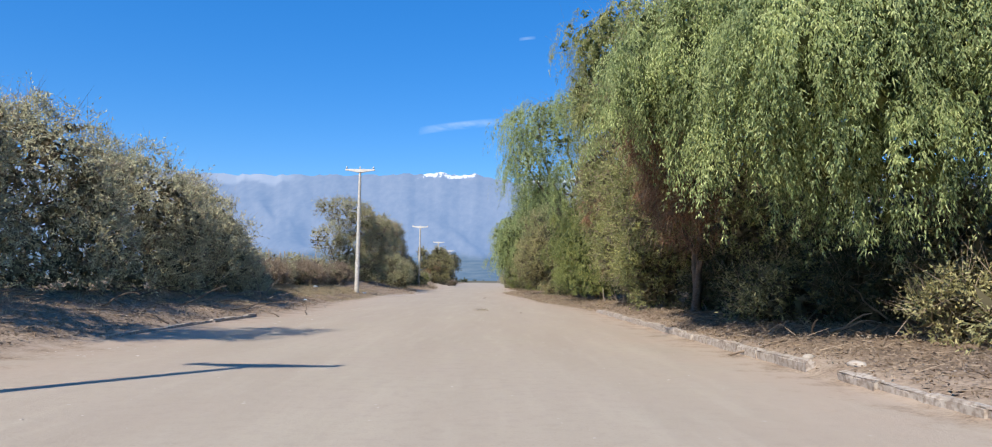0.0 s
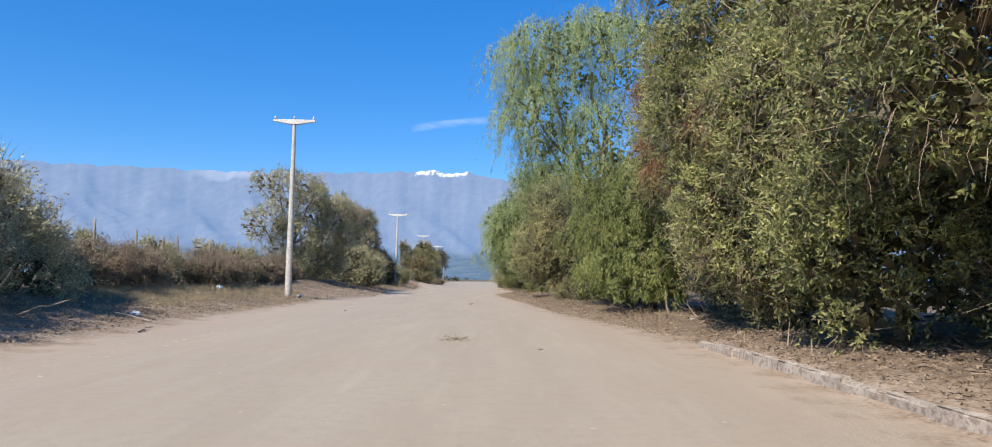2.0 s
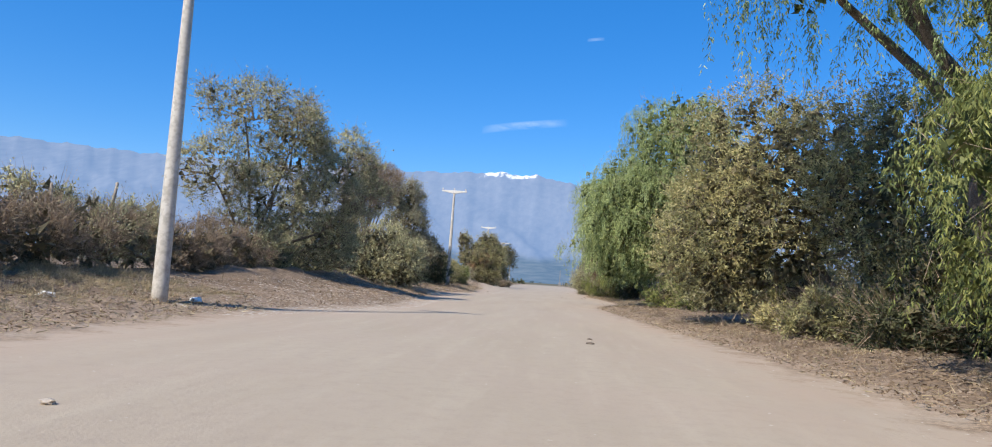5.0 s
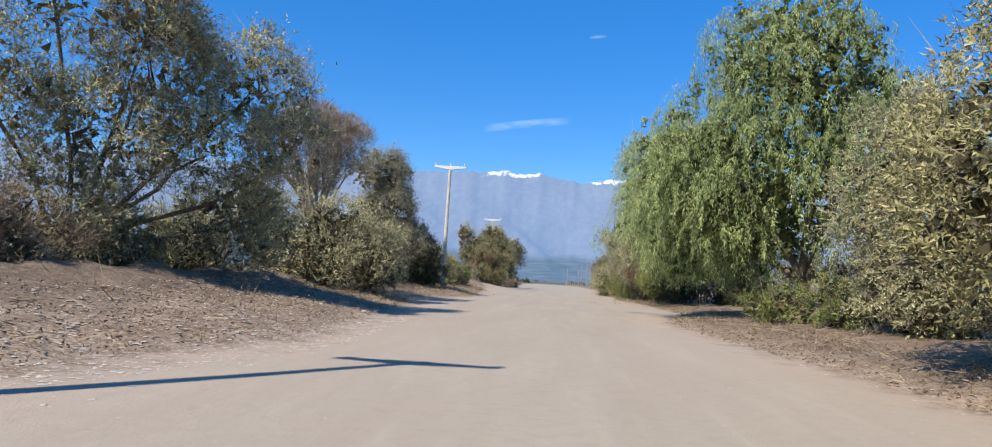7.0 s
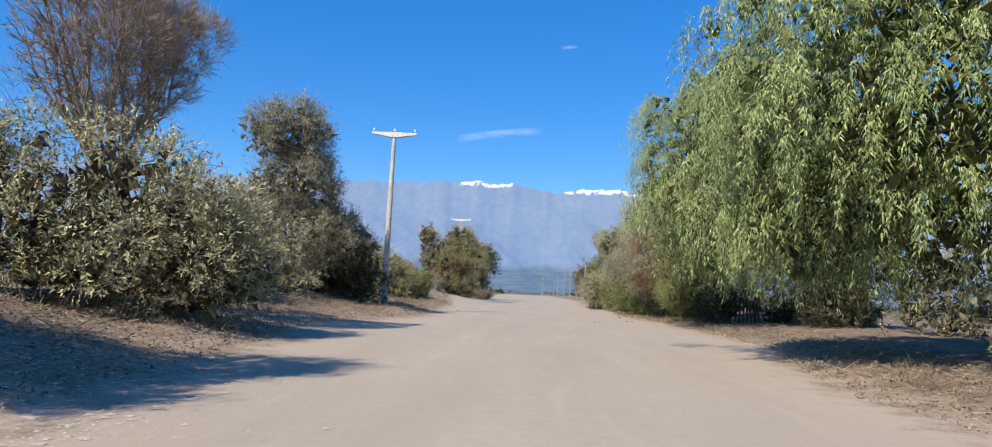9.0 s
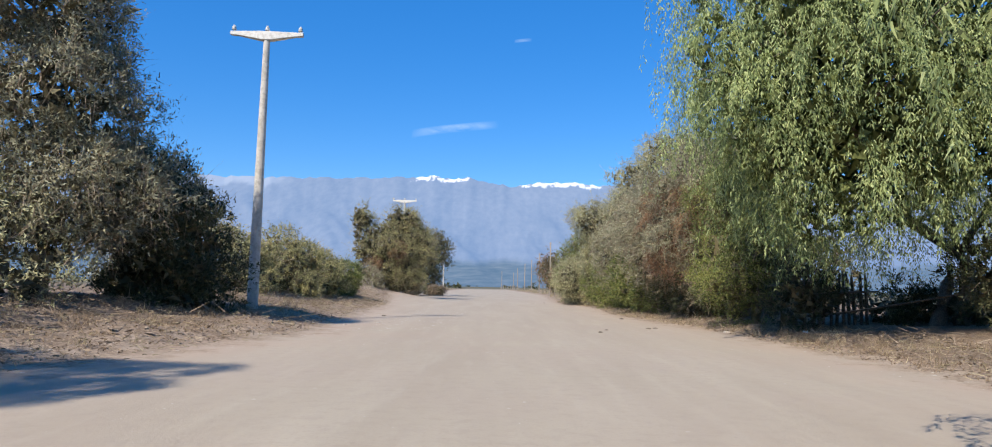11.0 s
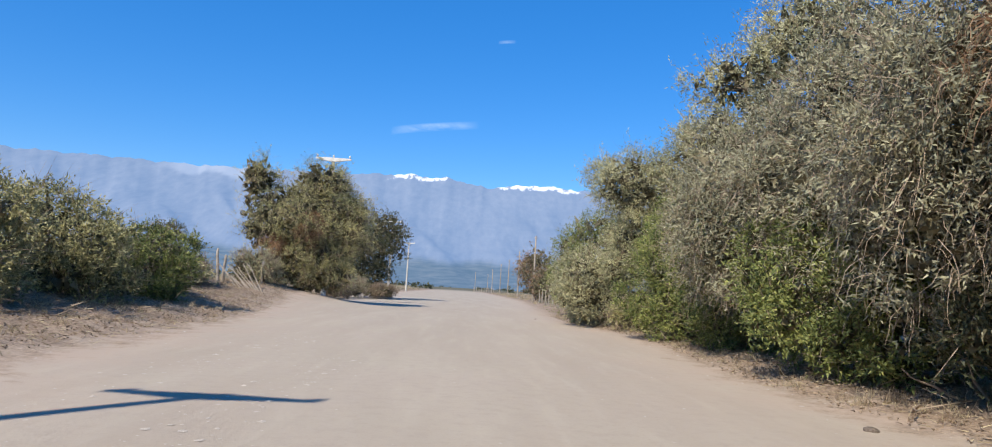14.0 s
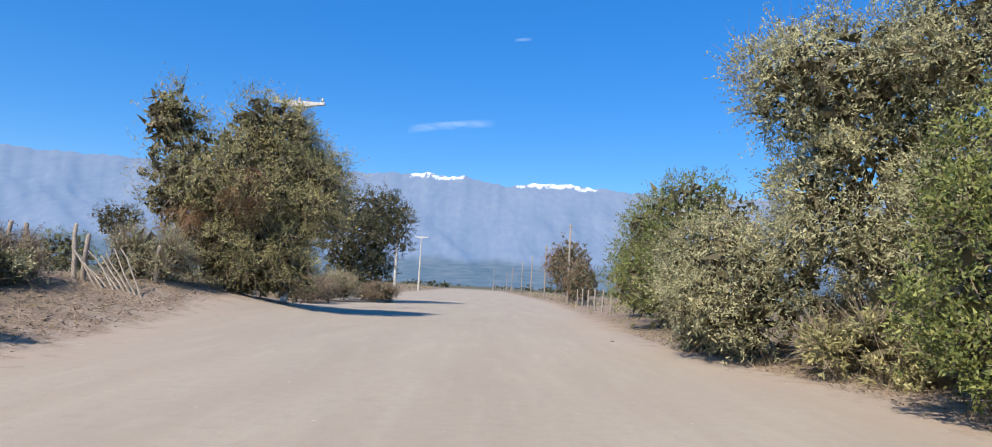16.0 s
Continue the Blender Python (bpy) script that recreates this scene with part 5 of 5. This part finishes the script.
leaning_sticks(-14.4, -13.2, 142.6, 9)
stick_pile(7.3, 41.5, 16, 0.9, 71, "tangle of dry grey branches under the shrubs", M_TWIG)
stick_pile(-10.2, 18.6, 14, 1.6, 72, "fallen dry branches on the earth bank", M_BARK, 0.2, 1.4)
stick_pile(-10.6, 26.0, 16, 1.8, 73, "fallen dry branches on the earth bank", M_BARK, 0.2, 1.6)
stick_pile(-10.8, 33.5, 14, 1.6, 74, "fallen dry branches on the earth bank", M_PALEWOOD, 0.25, 1.6)
stick_pile(-13.6, 96.6, 22, 1.1, 75, "heap of pale dry branches in the shade", M_PALEWOOD, 0.5, 0.5)
stick_pile(-11.9, 104.0, 5, 0.9, 76, "dry branches beside a concrete pole", M_PALEWOOD, 1.5, 0.4)
stick_pile(8.4, 24.0, 16, 1.3, 77, "dry branches lying behind the kerb", M_TWIG, 0.3, 1.1)
stick_pile(7.0, 14.6, 12, 1.2, 78, "dry branches lying behind the kerb", M_TWIG, 0.3, 0.9)
stick_pile(4.9, 117.0, 14, 1.2, 79, "dry branches below a tamarisk", M_TWIG, 0.6, 0.6)
stick_pile(-13.2, 82.0, 16, 1.6, 80, "fallen dry branches below a thorn tree", M_BARK, 0.25, 1.2)


def crumpled(kind, x, y, size, mat, label, seed):
    """A crumpled bag or scrap lying on the ground."""
    rng = np.random.default_rng(seed)
    bm = bmesh.new()
    bmesh.ops.create_icosphere(bm, subdivisions=2, radius=1)
    for v in bm.verts:
        k = 1 + 0.35 * math.sin(v.co.x * 5 + seed) * math.sin(v.co.y * 4) + rng.normal() * 0.12
        v.co = Vector((v.co.x * k * size, v.co.y * k * size * 0.7, max(-0.02, v.co.z * k * size * 0.45)))
    ob = new(kind, bm_mesh(kind, bm, mat))
    ob.matrix_basis = pose(x, y, gz(x, y) + 0.02, 0, 0, rng.uniform(0, 360))
    tagged(ob, label, "litter", "scraps on the verge")


crumpled("plastic_bag", -11.4, 54.5, 0.2, M_PLASTIC, "crumpled white plastic bag lying in dry grass", 1)
crumpled("plastic_bag", -10.3, 58.4, 0.22, M_PLASTIC, "crumpled white plastic bag beside a concrete pole", 2)
crumpled("plastic_scrap", -11.7, 53.4, 0.12, M_PLASTIC, "small white plastic scrap in dry grass", 3)
crumpled("plastic_bag", -9.8, 38.1, 0.2, M_BLUEPLASTIC, "pale blue plastic bag on the bank", 4)
crumpled("plastic_scrap", 6.4, 39.9, 0.1, M_PLASTIC, "small white scrap on the verge", 5)
crumpled("plastic_scrap", 4.6, 104.4, 0.1, M_BLUEPLASTIC, "pale scrap under a pepper tree", 6)
crumpled("plastic_scrap", -12.5, 49.5, 0.13, M_PLASTIC, "small white plastic scrap in dry grass", 7)


def rock(kind, x, y, size, seed, mat, label):
    rng = np.random.default_rng(seed)
    bm = bmesh.new()
    bmesh.ops.create_icosphere(bm, subdivisions=2, radius=1)
    sx, sy, sz = size * rng.uniform(0.8, 1.3), size * rng.uniform(0.7, 1.1), size * rng.uniform(0.32, 0.5)
    for v in bm.verts:
        k = 1 + 0.18 * noise.noise(v.co * 1.7 + Vector((seed, 0, 0)))
        v.co = Vector((v.co.x * sx * k, v.co.y * sy * k, v.co.z * sz * k))
    ob = new(kind, bm_mesh(kind, bm, mat, True))
    ob.matrix_basis = pose(x, y, gz(x, y) + sz * 0.25, 0, 0, rng.uniform(0, 360))
    tagged(ob, label, "stone", "single stones")


rock("stone", -0.8, 56.4, 0.09, 1, M_BARK, "dark stone lying on the dusty road")
rock("stone", -0.75, 57.6, 0.06, 2, M_BARK, "dark stone lying on the dusty road")
rock("stone", -8.4, 76.0, 0.1, 3, M_STONE, "reddish stone on the gravel verge")
rock("stone", -7.6, 72.6, 0.07, 4, M_STONE, "pale stone on the gravel verge")
rock("stone", 3.2, 106.6, 0.1, 5, M_STONE, "pale stone at the road edge")
rock("stone", 1.1, 107.6, 0.08, 6, M_BARK, "dark stone lying on the dusty road")
rock("stone", -0.7, 105.5, 0.06, 7, M_BARK, "dark stone lying on the dusty road")
rock("stone", -7.9, 113.6, 0.08, 8, M_BARK, "dark stone on the verge")
rock("stone", 5.3, 10.9, 0.14, 9, M_STONE, "broken lump of kerb concrete")
rock("stone", 5.1, 12.1, 0.12, 10, M_STONE, "broken lump of kerb concrete")
rock("stone", 0.6, 143.4, 0.07, 11, M_BARK, "dark stone lying on the dusty road")

for i, (x, y, r, m, what) in enumerate(((1.12, 31.6, 0.05, M_BARK, "dark stone lying on the dusty road"), (-3.0, 42.8, 0.03, M_BARK, "dark stone lying on the dusty road"), (1.65, 115.2, 0.09, M_BARK, "dark clod of earth near the road edge"), (-0.34, 106.7, 0.05, M_BARK, "dark stone lying on the dusty road"), (1.4, 108.0, 0.08, M_BARK, "dark clod of earth near the road edge"), (-7.3, 108.1, 0.07, M_STONE, "pale stone on the verge"), (-7.0, 108.5, 0.05, M_STONE, "pale stone on the verge"), (-8.1, 106.8, 0.06, M_STONE, "pale stone on the verge"))):
    rock("stone", x, y, r, 60 + i, m, what)
crumpled("plastic_scrap", -5.5, 46.4, 0.06, M_STONE, "flat pale scrap lying on the dusty road", 8)
crumpled("plastic_bag", -12.9, 53.2, 0.26, M_BLUEPLASTIC, "pale blue plastic bag in dry grass below the hedge", 9)

# ---- kerbs ----


def kerb_block(length, seed):
    rng = np.random.default_rng(seed)
    bm = bmesh.new()
    bmesh.ops.create_cube(bm, size=1)
    bmesh.ops.scale(bm, verts=bm.verts, vec=(0.17, length, 0.4))
    bmesh.ops.subdivide_edges(bm, edges=[e for e in bm.edges if abs(e.verts[0].co.y - e.verts[1].co.y) > 0.3], cuts=3)
    bmesh.ops.bevel(bm, geom=[e for e in bm.edges if e.verts[0].co.z > 0.1 and e.verts[1].co.z > 0.1 and abs(e.verts[0].co.x - e.verts[1].co.x) < 0.01], offset=0.03, segments=2, affect="EDGES")
    for v in bm.verts:
        v.co += Vector((rng.normal() * 0.008, rng.normal() * 0.01, rng.normal() * 0.007))
    return bm_mesh("kerb_block", bm, M_KERB)


shapes = [kerb_block(0.99, 50 + k) for k in range(4)]
kerb_right = tagged(new("kerb_right"), "broken old concrete kerb along the dusty road", "kerb", kind="structure")
rng_k = random.Random(8)
y = -3.0
while y < 32.6:
    x = float(edge_at(RIGHT_EDGE, y)) + 0.05
    lost = 10.2 < y < 12.2 and rng_k.random() < 0.55 or rng_k.random() < 0.06
    if not lost:
        b = part("kerb_block", shapes[rng_k.randrange(4)], kerb_right)
        tip = 1.8 if not 9 < y < 14 else 11.0
        b.matrix_basis = pose(x + rng_k.uniform(-0.03, 0.03), y, -0.035 + rng_k.uniform(-0.03, 0.03), rng_k.uniform(-1.5, 1.5), rng_k.uniform(-tip, tip), 1.2 + rng_k.uniform(-2, 2))
    y += 1.0
kerb_left = tagged(new("kerb_left"), "short run of old kerb half buried in the bank", "kerb", kind="structure")
for k in range(10):
    b = part("kerb_block", shapes[k % 4], kerb_left)
    b.matrix_basis = pose(-7.85 - 0.02 * k, 15.4 + k, -0.06 + 0.015 * math.sin(k * 2.2), 0, 3 * math.sin(k), 1.5)

# ---- loose ground cover ----


def verge_points(n, rng, side, y0, y1, near, far, power=1.0):
    """Places beyond the road's edge on one side, denser towards the near distance."""
    yy = rng.uniform(y0, y1, n)
    d = near + (far - near) * rng.random(n) ** power
    xx = edge_at(LEFT_EDGE, yy) - d if side < 0 else edge_at(RIGHT_EDGE, yy) + d
    return np.stack((xx, yy, ground_z(xx, yy)), axis=1)


def gravel(kind, P, lo, hi, rng, mat, label):
    """Many small uneven stones as one object."""
    base = np.array([(1, 0, 0), (0.3, 0.95, 0.1), (-0.8, 0.6, 0), (-0.8, -0.6, 0.1), (0.3, -0.95, 0), (0.1, 0.05, 0.8)])
    tri = np.array([(0, 1, 5), (1, 2, 5), (2, 3, 5), (3, 4, 5), (4, 0, 5)])
    n = len(P)
    a = rng.uniform(0, 6.28, n)
    s = lo + (hi - lo) * rng.random(n) ** 3
    v = base[None] * (1 + 0.3 * rng.normal(size=(n, 6, 1)).clip(-1.5, 1.5)) * s[:, None, None]
    v[:, :, 2] *= 0.36
    x = v[:, :, 0] * np.cos(a)[:, None] - v[:, :, 1] * np.sin(a)[:, None]
    y = v[:, :, 0] * np.sin(a)[:, None] + v[:, :, 1] * np.cos(a)[:, None]
    V = np.stack((x, y, v[:, :, 2] + s[:, None] * 0.08), axis=-1) + P[:, None]
    F = (tri[None] + 6 * np.arange(n)[:, None, None]).reshape(-1, 3)
    tagged(new(kind, quick_mesh(kind, V.reshape(-1, 3), F, mat)), label, "gravel", kind="stuff")


rng_g = np.random.default_rng(77)
gravel("gravel", verge_points(8500, rng_g, -1, 57, 80, -0.9, 4.4), 0.013, 0.052, rng_g, M_STONE, "bed of loose pale flat stones beside the road")
gravel("gravel", np.concatenate((verge_points(1200, rng_g, -1, 4, 44, -0.4, 3.5), verge_points(900, rng_g, -1, 84, 150, -0.6, 3.0))), 0.008, 0.045, rng_g, M_STONE, "loose pale stones on the bank-side verge")
gravel("gravel", np.concatenate((verge_points(1500, rng_g, 1, 33, 70, -0.6, 2.6), verge_points(1200, rng_g, 1, 70, 150, -0.8, 2.6), verge_points(600, rng_g, 1, 0, 33, 0.2, 2.5))), 0.007, 0.04, rng_g, M_STONE, "loose pale stones on the kerb-side verge")
gravel("clods", np.concatenate((verge_points(2600, rng_g, 1, 6, 60, -0.1, 3.0), verge_points(2600, rng_g, 1, 60, 150, -0.3, 2.6), verge_points(2400, rng_g, -1, 6, 60, 0.2, 4.5), verge_points(1800, rng_g, -1, 78, 150, 0.0, 4.0))), 0.015, 0.085, rng_g, M_CLOD, "crumbled dry clods of earth on the verges")
streak = np.concatenate([np.stack((x0 + 0.1 * k * rng_g.normal(size=260) + 0.03 * (yy - y0), yy), axis=1) for x0, y0, y1, k in ((-7.2, 104, 126, 4), (-5.6, 105, 120, 3), (-6.6, 12, 40, 4), (-7.4, 60, 84, 5)) for yy in [rng_g.uniform(y0, y1, 260)]])
gravel("gravel", np.concatenate((streak, ground_z(streak[:, 0], streak[:, 1])[:, None]), axis=1), 0.012, 0.05, rng_g, M_STONE, "streak of loose pebbles washed along the road")
road_p = np.stack((rng_g.uniform(-8.5, 3.5, 3000), rng_g.uniform(0, 155, 3000)), axis=1)
gravel("gravel", np.concatenate((road_p, ground_z(road_p[:, 0], road_p[:, 1])[:, None]), axis=1), 0.005, 0.026, rng_g, M_STONE, "small pebbles on the dusty road")


def flat_litter(kind, P, rng, mat, length, width, label, category):
    D = unit(np.concatenate((rng.normal(size=(len(P), 2)), 0.3 * np.abs(rng.normal(size=(len(P), 1)))), axis=1))
    P = P + np.array([0, 0, 0.012]) + np.abs(rng.normal(size=(len(P), 1))) * np.array([[0, 0, 0.025]])
    tagged(new(kind, quick_mesh(kind, *blades(P, D, length * (0.4 + rng.random(len(P))), width, rng), mat)), label, category, kind="stuff")


flat_litter("leaf_litter", np.concatenate((verge_points(22000, rng_g, 1, 6, 60, 0.0, 3.6), verge_points(20000, rng_g, 1, 60, 150, -0.2, 3.0), verge_points(16000, rng_g, -1, 8, 44, 0.3, 5.0), verge_points(16000, rng_g, -1, 44, 100, 0.2, 4.2), verge_points(14000, rng_g, -1, 100, 150, 0.2, 5.0))), rng_g, M_LITTER, 0.08, 0.035, "dead leaves and bark scattered on the verges", "leaf litter")
tuft_p = np.stack((-0.6 + 0.17 * rng_g.normal(size=150), 33.2 + 0.3 * rng_g.normal(size=150), np.zeros(150)), axis=1)
flat_litter("straw", tuft_p, rng_g, M_STRAW, 0.14, 0.014, "wisp of dry straw lying on the road", "straw")
flat_litter("straw", np.concatenate((verge_points(6000, rng_g, 1, 34, 150, -0.2, 2.6), verge_points(4000, rng_g, -1, 40, 60, -0.2, 4.0), verge_points(7000, rng_g, -1, 80, 150, -0.2, 5.0))), rng_g, M_STRAW, 0.24, 0.016, "dry straw lying on the verges", "straw")
flat_litter("fallen_twigs", np.concatenate((verge_points(1500, rng_g, 1, 6, 150, 0.2, 3.5), verge_points(1900, rng_g, -1, 8, 150, 0.6, 5.0))), rng_g, M_TWIG, 0.6, 0.022, "thin fallen twigs on the verges", "twigs")


def grass(kind, P, rng, mat, h, label, per=16, wide=0.012):
    """Tufts of upright dry blades."""
    n = len(P)
    root = np.repeat(P, per, axis=0) + rng.normal(size=(n * per, 3)) * np.array([0.07, 0.07, 0])
    D = unit(np.array([0, 0, 1.0]) + rng.normal(size=(n * per, 3)) * np.array([0.45, 0.45, 0.1]))
    size = np.repeat(h * (0.4 + rng.random(n)), per) * (0.5 + 0.7 * rng.random(n * per))
    tagged(new(kind, quick_mesh(kind, *blades(root, D, size, wide, rng, 0.25), mat)), label, "grass", kind="stuff")


grass("dry_grass", np.concatenate((verge_points(1500, rng_g, -1, 41, 61, 1.2, 4.8, 0.6), verge_points(320, rng_g, -1, 84, 150, 0.6, 4.5), verge_points(250, rng_g, -1, 10, 41, 1.5, 4.5))), rng_g, M_STRAW, 0.22, "dry straw-coloured grass on the bank-side verge", 22, 0.007)
grass("dry_grass", np.concatenate((verge_points(320, rng_g, 1, 92, 150, 0.1, 2.0), verge_points(50, rng_g, 1, 36, 90, 0.9, 2.6))), rng_g, M_STRAW, 0.2, "dry straw-coloured grass at the road edge", 22, 0.007)
grass("dry_grass", np.concatenate((verge_points(900, rng_g, -1, 160, 330, 0.5, 14.0), verge_points(500, rng_g, 1, 160, 330, 0.5, 6.0))), rng_g, M_STRAW, 0.45, "dry straw-coloured grass of the far field", 12, 0.04)
grass("weed", np.concatenate((verge_points(160, rng_g, 1, 95, 150, 0.2, 1.8), verge_points(120, rng_g, -1, 84, 130, 1.2, 3.0), verge_points(60, rng_g, 1, 40, 90, 0.8, 2.0))), rng_g, M_BRUSH, 0.26, "small dry grey-brown weeds at the road edge", 30, 0.008)


def far_woods():
    rng = np.random.default_rng(12)
    n = 700
    y = 420 + 1700 * rng.random(n) ** 1.3
    x = rng.uniform(-0.75, 0.75, n) * y
    keep = np.abs(x + 3) > 14
    x, y = x[keep], y[keep]
    h = rng.uniform(1.6, 4.5, len(x))
    per = 34
    P = np.repeat(np.stack((x, y, h * 0.5), axis=1), per, axis=0)
    k = len(P)
    P = P + unit(rng.normal(size=(k, 3))) * np.repeat(h, per)[:, None] * np.array([0.9, 0.9, 0.45]) * rng.random((k, 1)) ** 0.4
    P[:, 2] = np.maximum(P[:, 2], 0.1)
    tagged(new("far_scrub", quick_mesh("far_scrub", *blades(P, unit(rng.normal(size=(k, 3))), 1.5, 1.0, rng), M_DARK)), "dark scrub scattered over the far plain", "scrub", kind="stuff")


far_woods()
